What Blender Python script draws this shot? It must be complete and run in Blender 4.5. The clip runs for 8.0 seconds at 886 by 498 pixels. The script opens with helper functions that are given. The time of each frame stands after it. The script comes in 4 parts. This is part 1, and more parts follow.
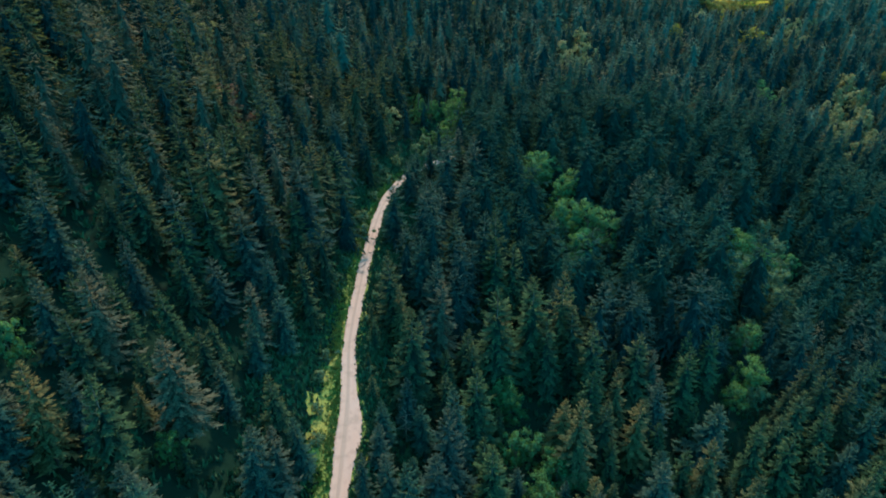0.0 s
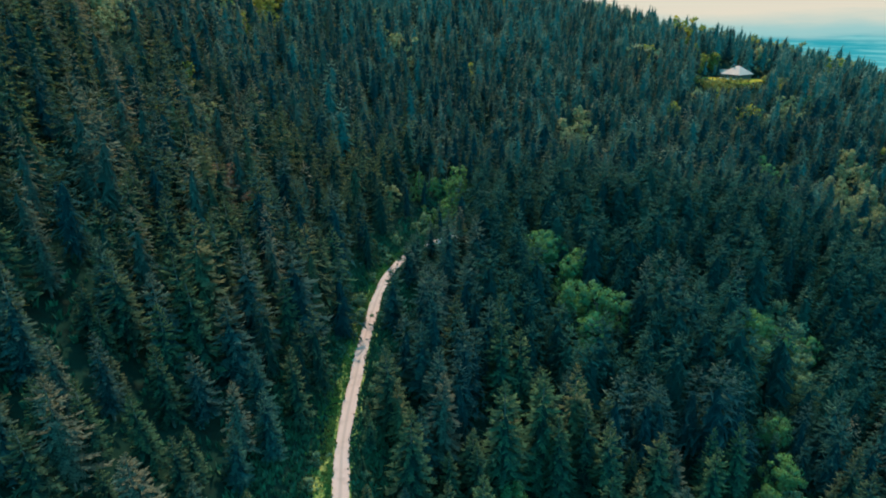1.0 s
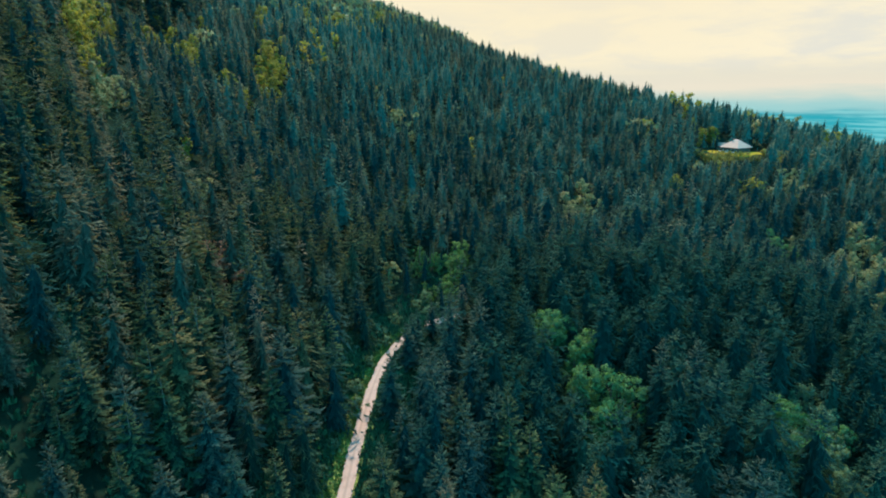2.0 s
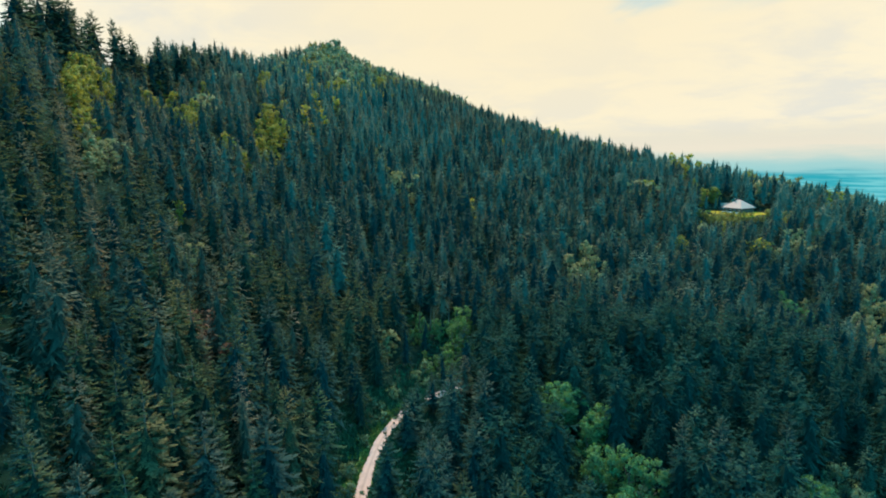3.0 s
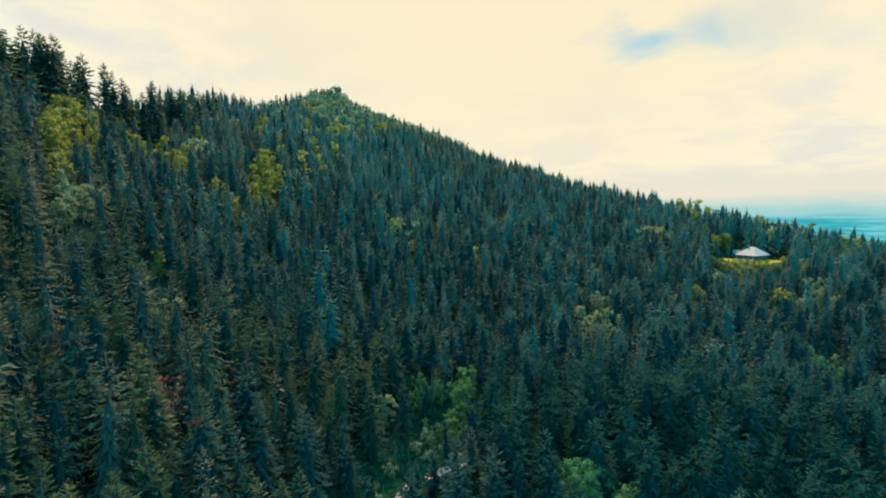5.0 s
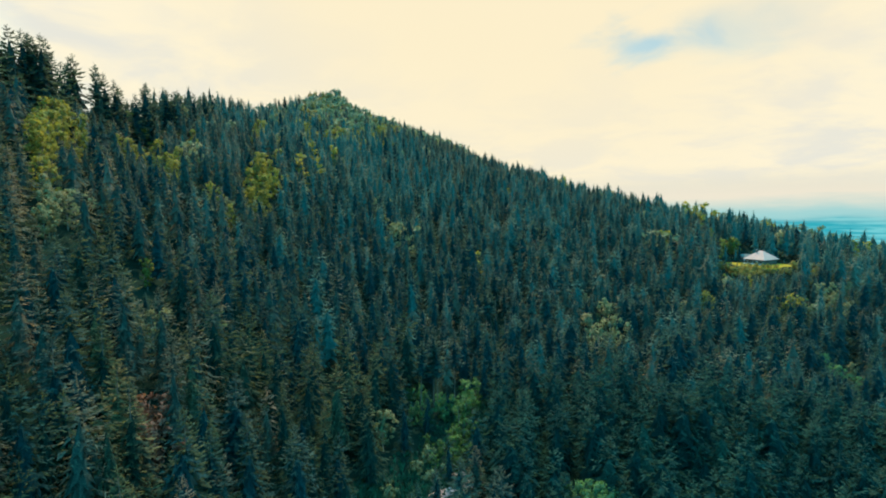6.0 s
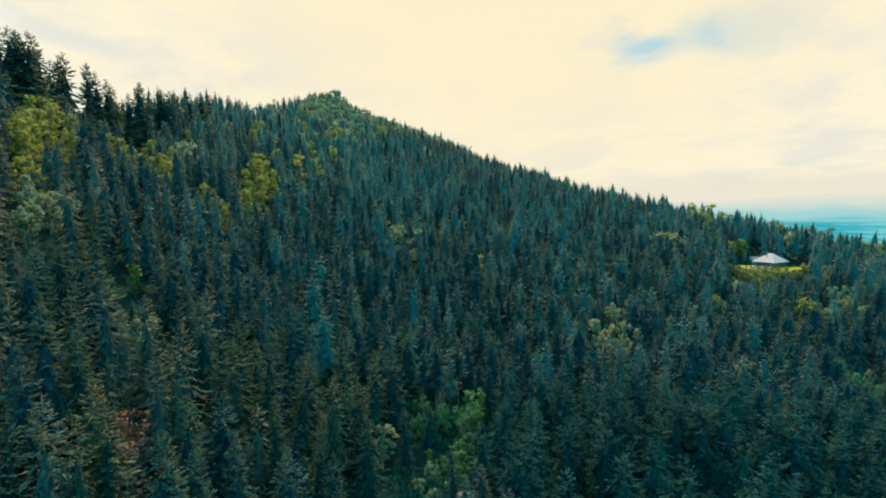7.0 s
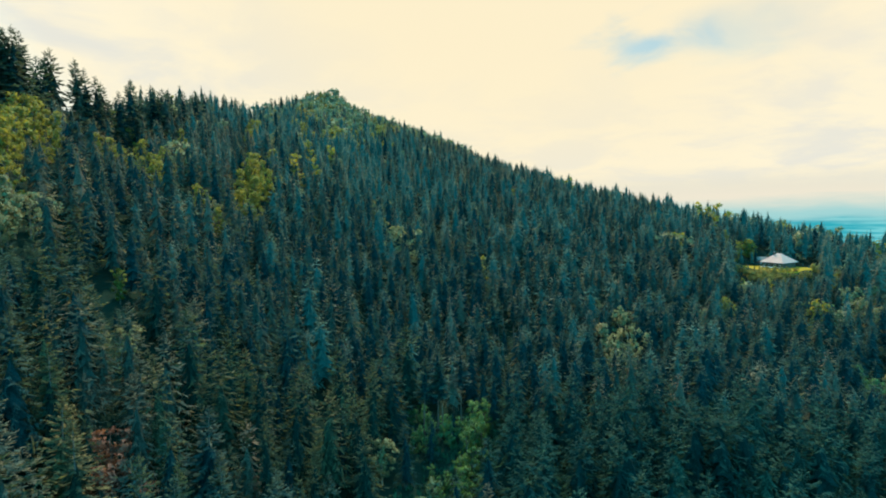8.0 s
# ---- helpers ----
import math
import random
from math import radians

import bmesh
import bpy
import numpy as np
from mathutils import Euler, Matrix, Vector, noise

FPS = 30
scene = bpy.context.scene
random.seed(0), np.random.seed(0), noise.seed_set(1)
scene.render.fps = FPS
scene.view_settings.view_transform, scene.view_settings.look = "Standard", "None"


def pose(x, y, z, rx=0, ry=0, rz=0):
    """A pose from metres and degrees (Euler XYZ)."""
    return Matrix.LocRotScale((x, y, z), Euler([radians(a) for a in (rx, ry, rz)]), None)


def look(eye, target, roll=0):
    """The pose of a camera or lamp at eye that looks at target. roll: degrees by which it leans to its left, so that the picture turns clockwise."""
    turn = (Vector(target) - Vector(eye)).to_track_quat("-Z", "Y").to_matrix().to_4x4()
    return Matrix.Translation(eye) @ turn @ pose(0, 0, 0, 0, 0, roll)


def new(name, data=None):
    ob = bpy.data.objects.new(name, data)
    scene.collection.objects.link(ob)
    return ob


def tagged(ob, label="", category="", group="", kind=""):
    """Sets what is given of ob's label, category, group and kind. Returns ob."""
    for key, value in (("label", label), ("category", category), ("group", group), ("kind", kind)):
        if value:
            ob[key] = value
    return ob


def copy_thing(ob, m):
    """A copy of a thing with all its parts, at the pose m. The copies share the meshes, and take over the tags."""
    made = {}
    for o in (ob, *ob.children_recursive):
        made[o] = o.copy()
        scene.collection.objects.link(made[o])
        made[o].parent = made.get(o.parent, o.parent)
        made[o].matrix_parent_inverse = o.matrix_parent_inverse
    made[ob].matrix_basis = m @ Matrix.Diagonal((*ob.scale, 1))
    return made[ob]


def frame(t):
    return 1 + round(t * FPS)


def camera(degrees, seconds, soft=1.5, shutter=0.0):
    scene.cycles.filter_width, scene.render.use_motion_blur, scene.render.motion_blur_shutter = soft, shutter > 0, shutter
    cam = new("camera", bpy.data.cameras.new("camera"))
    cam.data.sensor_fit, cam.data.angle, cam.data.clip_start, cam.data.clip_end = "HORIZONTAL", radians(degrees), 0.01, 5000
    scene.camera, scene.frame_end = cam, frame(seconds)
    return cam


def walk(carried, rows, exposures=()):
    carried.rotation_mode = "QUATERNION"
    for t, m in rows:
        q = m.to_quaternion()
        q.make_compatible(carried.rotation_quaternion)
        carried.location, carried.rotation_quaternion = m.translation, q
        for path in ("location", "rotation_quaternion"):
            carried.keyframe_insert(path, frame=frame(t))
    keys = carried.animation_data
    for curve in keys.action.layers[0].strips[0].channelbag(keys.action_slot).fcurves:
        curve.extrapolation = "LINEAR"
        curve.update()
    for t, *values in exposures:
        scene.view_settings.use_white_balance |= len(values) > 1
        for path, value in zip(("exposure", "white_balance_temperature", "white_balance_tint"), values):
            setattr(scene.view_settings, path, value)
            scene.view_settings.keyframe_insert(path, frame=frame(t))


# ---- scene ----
cam = camera(74.5, 8.0, soft=1.88)
PATH = [
    (0, (-0.362, -3.721, 69.712), (-0.358, -1.969, 68.747), -0.6),
    (0.5, (-0.48, 0.268, 69.708), (-0.475, 2.076, 68.854), -0.6),
    (1, (-0.621, 4.184, 69.7), (-0.615, 6.038, 68.949), -0.7),
    (1.4, (-0.689, 7.478, 69.687), (-0.68, 9.366, 69.027), -0.6),
    (1.5, (-0.703, 8.304, 69.688), (-0.697, 10.201, 69.053), -0.7),
    (2, (-0.774, 12.399, 69.688), (-0.767, 14.329, 69.16), -0.8),
    (2.2, (-0.795, 14.042, 69.695), (-0.789, 15.982, 69.209), -0.8),
    (3.3, (-0.957, 22.744, 69.901), (-0.947, 24.723, 69.617), -1.0),
    (3.5, (-0.994, 24.277, 69.914), (-0.985, 26.26, 69.655), -1.0),
    (4, (-1.124, 27.999, 69.898), (-1.114, 29.986, 69.677), -1.1),
    (4.5, (-1.222, 31.902, 69.892), (-1.212, 33.892, 69.694), -1.1),
    (4.7, (-1.264, 33.468, 69.9), (-1.254, 35.459, 69.712), -1.0),
    (6, (-1.565, 43.583, 70.127), (-1.558, 45.576, 69.962), -1.2),
    (6.5, (-1.784, 47.56, 70.18), (-1.778, 49.554, 70.019), -1.3),
    (7, (-1.995, 51.375, 70.212), (-1.991, 53.368, 70.053), -1.3),
    (7.5, (-2.216, 55.325, 70.241), (-2.212, 57.318, 70.083), -1.4),
    (8, (-2.522, 59.32, 70.27), (-2.517, 61.314, 70.111), -1.5),
]
walk(cam, [(t, look(eye, target, roll)) for t, eye, target, roll in PATH],
     exposures=[(0.0, 0.27), (0.5, 0.31), (1.0, 0.38), (2.0, 0.51), (3.5, 0.53), (8.0, 0.55)])

# ---- light ----
SUN_AZ, SUN_EL = radians(4.0), radians(50.0)      # azimuth from +y towards +x
SUN_DIR = Vector((math.sin(SUN_AZ) * math.cos(SUN_EL), math.cos(SUN_AZ) * math.cos(SUN_EL), math.sin(SUN_EL)))
sun = new("sun", bpy.data.lights.new("sun", "SUN"))
sun.data.energy, sun.data.angle, sun.data.color = 5.0, radians(3.0), (1.0, 0.91, 0.68)
sun.matrix_world = look(SUN_DIR * 900.0, (0, 0, 0))


class Graph:
    """Small builder of node trees."""

    def __init__(self, tree):
        self.tree = tree
        tree.nodes.clear()

    def add(self, kind, inputs=None, **settings):
        node = self.tree.nodes.new(kind)
        for key, value in settings.items():
            setattr(node, key, value)
        for key, value in (inputs or {}).items():
            if hasattr(value, "is_output"):
                self.tree.links.new(value, node.inputs[key])
            else:
                node.inputs[key].default_value = value
        return node

    def math(self, op, a, b=0.0, c=0.0, clamp=False):
        return self.add("ShaderNodeMath", {0: a, 1: b, 2: c}, operation=op, use_clamp=clamp).outputs[0]

    def vmath(self, op, a, b=(0, 0, 0)):
        node = self.add("ShaderNodeVectorMath", {0: a, 1: b}, operation=op)
        return node.outputs["Value"] if op in ("DOT_PRODUCT", "LENGTH", "DISTANCE") else node.outputs[0]

    def mix(self, f, a, b, blend="MIX"):
        node = self.add("ShaderNodeMix", data_type="RGBA", blend_type=blend)
        for key, value in ((0, f), (6, a), (7, b)):
            if hasattr(value, "is_output"):
                self.tree.links.new(value, node.inputs[key])
            else:
                node.inputs[key].default_value = value
        return node.outputs[2]

    def noise(self, vec, scale, detail=4.0, rough=0.55, distortion=0.0):
        return self.add("ShaderNodeTexNoise", {"Vector": vec, "Scale": scale, "Detail": detail, "Roughness": rough, "Distortion": distortion}).outputs[0]

    def ramp(self, f, lo, hi, a=0.0, b=1.0):
        return self.add("ShaderNodeMapRange", {0: f, 1: lo, 2: hi, 3: a, 4: b}, interpolation_type="SMOOTHSTEP").outputs[0]


def rgb(r, g, b):
    return (r, g, b, 1.0)


world = bpy.data.worlds.new("sky")
scene.world = world
world.use_nodes = True
g = Graph(world.node_tree)
way = g.add("ShaderNodeTexCoord").outputs["Generated"]
split = g.add("ShaderNodeSeparateXYZ", {0: way})
up = split.outputs[2]
GAPS = ((Vector((0.322, 0.918, 0.232)).normalized(), 0.56, 0.11), (Vector((0.420, 0.880, 0.236)).normalized(), 0.28, 0.15))
blue = g.add("ShaderNodeTexSky", sky_type="NISHITA", sun_disc=False, sun_elevation=SUN_EL, sun_rotation=SUN_AZ, altitude=900.0)
blue = g.mix(1.0, blue.outputs[0], rgb(0.031, 0.072, 0.072), "MULTIPLY")
height = g.math("ADD", g.math("MAXIMUM", up, 0.0), 0.22)
flat = g.vmath("DIVIDE", way, g.add("ShaderNodeCombineXYZ", {0: height, 1: height, 2: 1.0}).outputs[0])
puffs = g.noise(flat, 2.3, 7.0, 0.56, 0.3)
wisps = g.noise(flat, 3.2, 5.0, 0.5, 0.3)
BRIGHT = Vector((0.12, 0.80, 0.58)).normalized()
near_sun = g.vmath("DOT_PRODUCT", way, tuple(BRIGHT))
glow = g.ramp(near_sun, 0.42, 0.74)
bright = g.ramp(near_sun, 0.74, 0.96)
# Sky away from the sun, mostly out of view: bright teal added as fill.
teal_fill = g.mix(wisps, rgb(0.05, 1.16, 1.78), rgb(0.12, 1.52, 2.28))
cloud_near = g.mix(g.ramp(puffs, 0.36, 0.60), rgb(0.560, 0.552, 0.490), rgb(0.688, 0.626, 0.468))
cloud = g.mix(glow, teal_fill, cloud_near)
cloud = g.mix(bright, cloud, rgb(0.675, 0.593, 0.413))
cover = g.math("MAXIMUM", g.ramp(puffs, 0.08, 0.28), g.ramp(up, 0.26, 0.14))
for middle, depth, reach in GAPS:
    gap_form = g.vmath("MULTIPLY", g.vmath("SUBTRACT", way, tuple(middle)), (1.0, 1.0, 2.6))
    gap = g.ramp(g.math("ADD", g.vmath("LENGTH", gap_form), g.math("MULTIPLY", g.math("SUBTRACT", wisps, 0.5), 0.26)), 0.015, reach)
    cover = g.math("MULTIPLY", cover, g.math("ADD", g.math("MULTIPLY", gap, depth), 1.0 - depth))
sky = g.mix(cover, blue, cloud)
streak = g.noise(g.vmath("MULTIPLY", way, (3.0, 3.0, 60.0)), 1.6, 4.0, 0.5)
haze = g.mix(g.ramp(g.math("ADD", up, g.math("MULTIPLY", streak, 0.01)), 0.0, 0.028), rgb(0.593, 0.550, 0.447), rgb(0.564, 0.537, 0.440))
low = g.ramp(g.math("ADD", up, g.math("MULTIPLY", streak, 0.02)), 0.014, 0.060)
sky = g.mix(low, haze, sky)
back = g.add("ShaderNodeBackground", {0: sky, 1: 1.0})
g.add("ShaderNodeOutputWorld", {0: back.outputs[0]})


# ---- materials ----
def material(name):
    mat = bpy.data.materials.new(name)
    mat.use_nodes = True
    return mat, Graph(mat.node_tree)


def finish(g, color, rough=0.8, bump=None, strength=0.4, distance=0.05, **more):
    inputs = {"Base Color": color, "Roughness": rough}
    inputs.update(more)
    if bump is not None:
        inputs["Normal"] = g.add("ShaderNodeBump", {"Strength": strength, "Distance": distance, "Height": bump}).outputs[0]
    shader = g.add("ShaderNodeBsdfPrincipled", inputs)
    g.add("ShaderNodeOutputMaterial", {0: shader.outputs[0]})


def foliage(name, dark, light, tip, warm, glow, gloss=0.25, inner=0.4, sheer=0.37):
    """Needles or leaves: fresh growth, also painted as sunlit, towards the ends of the sprays, inner shade painted
    dark, colour by plant and by spray, with light passing through.
    """
    mat, g = material(name)
    own = g.add("ShaderNodeAttribute", attribute_name="tint").outputs["Fac"]
    end = g.add("ShaderNodeAttribute", attribute_name="fresh").outputs["Fac"]
    one = g.add("ShaderNodeObjectInfo").outputs["Random"]
    plant = g.math("FRACT", g.math("ADD", own, one))
    other = g.math("FRACT", g.math("MULTIPLY", plant, 7.31))
    spray = g.add("ShaderNodeNewGeometry").outputs["Random Per Island"]
    where = g.add("ShaderNodeNewGeometry").outputs["Position"]
    patch = g.noise(where, 0.03, 3.0)
    fine = g.noise(where, 1.6, 3.0)
    color = g.mix(g.math("MULTIPLY", g.math("ADD", g.math("MULTIPLY", spray, 0.35), g.math("MULTIPLY", other, 0.65)), 0.9), dark, light)
    # Shade inside the crown is painted: colour darkens towards the spray roots.
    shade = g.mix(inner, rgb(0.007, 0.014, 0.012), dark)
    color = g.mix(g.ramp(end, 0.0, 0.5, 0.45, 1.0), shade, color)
    # Paler spray ends are new growth and painted sunlight together.
    fresh = g.math("MULTIPLY", g.math("POWER", end, 1.6), g.math("ADD", 0.32, g.math("MULTIPLY", g.math("ADD", fine, other), 0.5)))
    twigs = g.noise(g.vmath("MULTIPLY", where, (1.0, 1.0, 1.7)), 3.4, 3.0, 0.6)
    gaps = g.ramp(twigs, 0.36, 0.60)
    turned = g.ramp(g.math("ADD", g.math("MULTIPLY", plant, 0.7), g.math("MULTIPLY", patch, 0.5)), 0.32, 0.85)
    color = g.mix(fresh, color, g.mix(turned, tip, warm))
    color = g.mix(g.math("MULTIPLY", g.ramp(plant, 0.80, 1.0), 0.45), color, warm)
    # Dark gaps between twigs are painted in by noise.
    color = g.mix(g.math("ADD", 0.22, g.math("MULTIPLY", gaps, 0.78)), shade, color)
    relief = g.add("ShaderNodeBump", {"Strength": 0.7, "Distance": 0.25, "Height": twigs}).outputs[0]
    shine = g.add("ShaderNodeBsdfPrincipled", {"Normal": relief, "Base Color": color, "Roughness": 0.7, "Specular IOR Level": gloss})
    thin = g.add("ShaderNodeBsdfTranslucent", {0: g.mix(g.math("MULTIPLY", g.ramp(end, 0.04, 0.40), 0.46), color, glow)})
    both = g.add("ShaderNodeMixShader", {0: sheer, 1: shine.outputs[0], 2: thin.outputs[0]})
    g.add("ShaderNodeOutputMaterial", {0: both.outputs[0]})
    return mat


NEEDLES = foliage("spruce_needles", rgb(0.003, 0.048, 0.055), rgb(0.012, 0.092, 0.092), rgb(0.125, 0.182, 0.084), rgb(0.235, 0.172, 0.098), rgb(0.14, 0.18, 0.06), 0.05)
# Olive shoots, brightened further to paint sunlit branch ends on nearer trees.
LIT_SHOOTS = foliage("lit_shoot_needles", rgb(0.004, 0.038, 0.034), rgb(0.018, 0.084, 0.058), rgb(0.195, 0.235, 0.072), rgb(0.295, 0.215, 0.085), rgb(0.25, 0.25, 0.05), 0.05)
# Lighter copy of NEEDLES for the far slope: distant haze painted in.
HAZED_NEEDLES = foliage("hazed_spruce_needles", rgb(0.026, 0.124, 0.112), rgb(0.086, 0.205, 0.172), rgb(0.260, 0.295, 0.160), rgb(0.420, 0.290, 0.175), rgb(0.22, 0.25, 0.13), 0.05, 0.7)
# Copy of NEEDLES with duller tips, painting the hollow as out of the sun.
DULL_NEEDLES = foliage("dull_spruce_needles", rgb(0.003, 0.042, 0.040), rgb(0.012, 0.086, 0.076), rgb(0.066, 0.165, 0.092), rgb(0.095, 0.150, 0.092), rgb(0.08, 0.16, 0.07), 0.05)
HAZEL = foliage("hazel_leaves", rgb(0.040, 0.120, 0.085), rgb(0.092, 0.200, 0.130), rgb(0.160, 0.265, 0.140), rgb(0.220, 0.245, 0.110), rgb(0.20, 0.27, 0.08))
# Brown is the larches' own; the added lightness makes up for missing haze.
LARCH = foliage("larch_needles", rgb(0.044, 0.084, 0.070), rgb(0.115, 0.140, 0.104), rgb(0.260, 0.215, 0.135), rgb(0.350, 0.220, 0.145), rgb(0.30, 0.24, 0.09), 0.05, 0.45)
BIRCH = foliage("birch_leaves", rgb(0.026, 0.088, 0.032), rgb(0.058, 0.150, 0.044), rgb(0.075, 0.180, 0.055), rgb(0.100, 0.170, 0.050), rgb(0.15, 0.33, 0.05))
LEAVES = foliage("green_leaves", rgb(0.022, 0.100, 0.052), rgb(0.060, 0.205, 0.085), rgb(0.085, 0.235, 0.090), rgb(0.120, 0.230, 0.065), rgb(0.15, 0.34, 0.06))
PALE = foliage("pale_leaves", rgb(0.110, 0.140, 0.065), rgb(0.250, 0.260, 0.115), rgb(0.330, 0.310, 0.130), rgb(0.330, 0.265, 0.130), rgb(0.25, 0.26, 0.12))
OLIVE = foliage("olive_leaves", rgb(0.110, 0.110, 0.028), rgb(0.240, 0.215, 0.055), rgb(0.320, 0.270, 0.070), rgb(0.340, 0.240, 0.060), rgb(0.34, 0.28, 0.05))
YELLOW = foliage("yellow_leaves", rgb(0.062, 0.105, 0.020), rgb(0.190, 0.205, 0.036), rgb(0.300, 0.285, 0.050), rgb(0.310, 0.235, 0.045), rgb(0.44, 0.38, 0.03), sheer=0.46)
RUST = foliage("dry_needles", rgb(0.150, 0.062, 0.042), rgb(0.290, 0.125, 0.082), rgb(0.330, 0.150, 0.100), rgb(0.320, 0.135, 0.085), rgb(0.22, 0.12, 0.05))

mat, g = material("bark")
where = g.add("ShaderNodeNewGeometry").outputs["Position"]
grain = g.noise(g.vmath("MULTIPLY", where, (9.0, 9.0, 1.6)), 1.0, 5.0)
finish(g, g.mix(grain, rgb(0.05, 0.036, 0.027), rgb(0.17, 0.135, 0.105)), 0.9, grain, 0.6, 0.04)
BARK = mat
mat, g = material("pale_bark")
where = g.add("ShaderNodeNewGeometry").outputs["Position"]
grain = g.noise(g.vmath("MULTIPLY", where, (7.0, 7.0, 2.5)), 1.0, 5.0)
finish(g, g.mix(g.ramp(grain, 0.3, 0.6), rgb(0.10, 0.065, 0.045), rgb(0.27, 0.185, 0.135)), 0.85, grain, 0.5, 0.03)
PALE_BARK = mat

mat, g = material("forest_floor")
where = g.add("ShaderNodeNewGeometry").outputs["Position"]
big, mid, fine = g.noise(where, 0.03, 4.0), g.noise(where, 0.35, 5.0), g.noise(where, 4.0, 4.0)
moss = g.mix(fine, rgb(0.003, 0.012, 0.010), rgb(0.010, 0.028, 0.018))
litter = g.mix(fine, rgb(0.006, 0.009, 0.007), rgb(0.015, 0.018, 0.012))
soil = g.mix(g.ramp(g.math("ADD", mid, g.math("MULTIPLY", big, 0.4)), 0.72, 1.0), moss, litter)
fields = g.noise(g.vmath("MULTIPLY", where, (1.0, 1.0, 0.0)), 0.0035, 5.0, 0.6)
plain = g.mix(g.ramp(fields, 0.42, 0.6), rgb(0.035, 0.085, 0.080), rgb(0.12, 0.19, 0.15))
dist = g.vmath("LENGTH", g.vmath("SUBTRACT", where, (0.0, 300.0, 0.0)))
finish(g, g.mix(g.ramp(dist, 800.0, 1300.0), soil, plain), 1.0, fine, 0.6, 0.12, **{"Specular IOR Level": 0.03})
SOIL = mat

mat, g = material("gravel")
where = g.add("ShaderNodeNewGeometry").outputs["Position"]
across = g.add("ShaderNodeAttribute", attribute_name="across").outputs["Fac"]
stones, dust = g.noise(where, 9.0, 6.0, 0.7), g.noise(where, 0.6, 4.0)
base = g.mix(stones, rgb(0.30, 0.180, 0.160), rgb(0.47, 0.300, 0.275))
base = g.mix(g.math("MULTIPLY", g.ramp(dust, 0.45, 0.75), 0.5), base, rgb(0.20, 0.135, 0.120))
crown = g.math("MULTIPLY", g.ramp(g.math("ADD", g.math("ABSOLUTE", across), g.math("MULTIPLY", dust, 0.18)), 0.34, 0.18), 0.4)
base = g.mix(crown, base, rgb(0.17, 0.125, 0.105))
finish(g, base, 0.92, stones, 0.7, 0.05)
GRAVEL = mat

mat, g = material("grass")
where = g.add("ShaderNodeNewGeometry").outputs["Position"]
isle = g.add("ShaderNodeNewGeometry").outputs["Random Per Island"]
big, fine = g.noise(where, 0.16, 4.0), g.noise(where, 3.0, 4.0)
grass = g.mix(isle, rgb(0.080, 0.125, 0.018), rgb(0.200, 0.215, 0.034))
grass = g.mix(g.ramp(big, 0.40, 0.65), grass, rgb(0.240, 0.200, 0.036))
finish(g, g.mix(g.math("MULTIPLY", g.ramp(g.noise(where, 1.1, 5.0, 0.65), 0.40, 0.62), 0.55), grass, rgb(0.036, 0.080, 0.018)), 0.85, fine, 0.8, 0.3)
GRASS = mat
mat, g = material("fern")
isle = g.add("ShaderNodeNewGeometry").outputs["Random Per Island"]
finish(g, g.mix(isle, rgb(0.010, 0.042, 0.022), rgb(0.036, 0.092, 0.034)), 0.85)
FERN = mat
mat, g = material("meadow_grass")
where = g.add("ShaderNodeNewGeometry").outputs["Position"]
big, fine = g.noise(where, 0.12, 4.0), g.noise(where, 1.6, 5.0)
grass = g.mix(fine, rgb(0.190, 0.125, 0.007), rgb(0.285, 0.190, 0.010))
finish(g, g.mix(g.ramp(big, 0.45, 0.7), grass, rgb(0.17, 0.150, 0.012)), 0.9, fine, 0.6, 0.2, **{"Specular IOR Level": 0.1})
MEADOW = mat


def plain_material(name, a, b, rough, scale, stretch=(1, 1, 1), metallic=0.0, bump=0.3):
    mat, g = material(name)
    where = g.add("ShaderNodeTexCoord").outputs["Object"]
    grain = g.noise(g.vmath("MULTIPLY", where, stretch), scale, 5.0)
    wear = g.noise(where, scale * 0.12, 3.0)
    mixed = g.math("ADD", g.math("MULTIPLY", grain, 0.6), g.math("MULTIPLY", wear, 0.4))
    finish(g, g.mix(g.ramp(mixed, 0.3, 0.7), a, b), rough, grain, bump, 0.02, Metallic=metallic)
    return mat


ROOF = plain_material("roof_sheet", rgb(0.36, 0.195, 0.160), rgb(0.46, 0.260, 0.215), 0.9, 2.0, (1, 1, 0.4))
TIMBER = plain_material("dark_timber", rgb(0.035, 0.026, 0.020), rgb(0.10, 0.075, 0.055), 0.85, 3.0, (1, 1, 8))
WHITE = plain_material("white_paint", rgb(0.55, 0.54, 0.52), rgb(0.80, 0.79, 0.76), 0.6, 2.0)
STONE = plain_material("masonry", rgb(0.20, 0.18, 0.16), rgb(0.36, 0.33, 0.30), 0.9, 3.0)
SLATE = plain_material("grey_sheet", rgb(0.11, 0.10, 0.09), rgb(0.18, 0.165, 0.15), 0.85, 2.0)
PALE_WOOD = plain_material("cut_logs", rgb(0.18, 0.12, 0.09), rgb(0.32, 0.22, 0.17), 0.85, 4.0)
GLASS = plain_material("window_glass", rgb(0.02, 0.03, 0.035), rgb(0.05, 0.06, 0.065), 0.08, 1.0, bump=0.0)

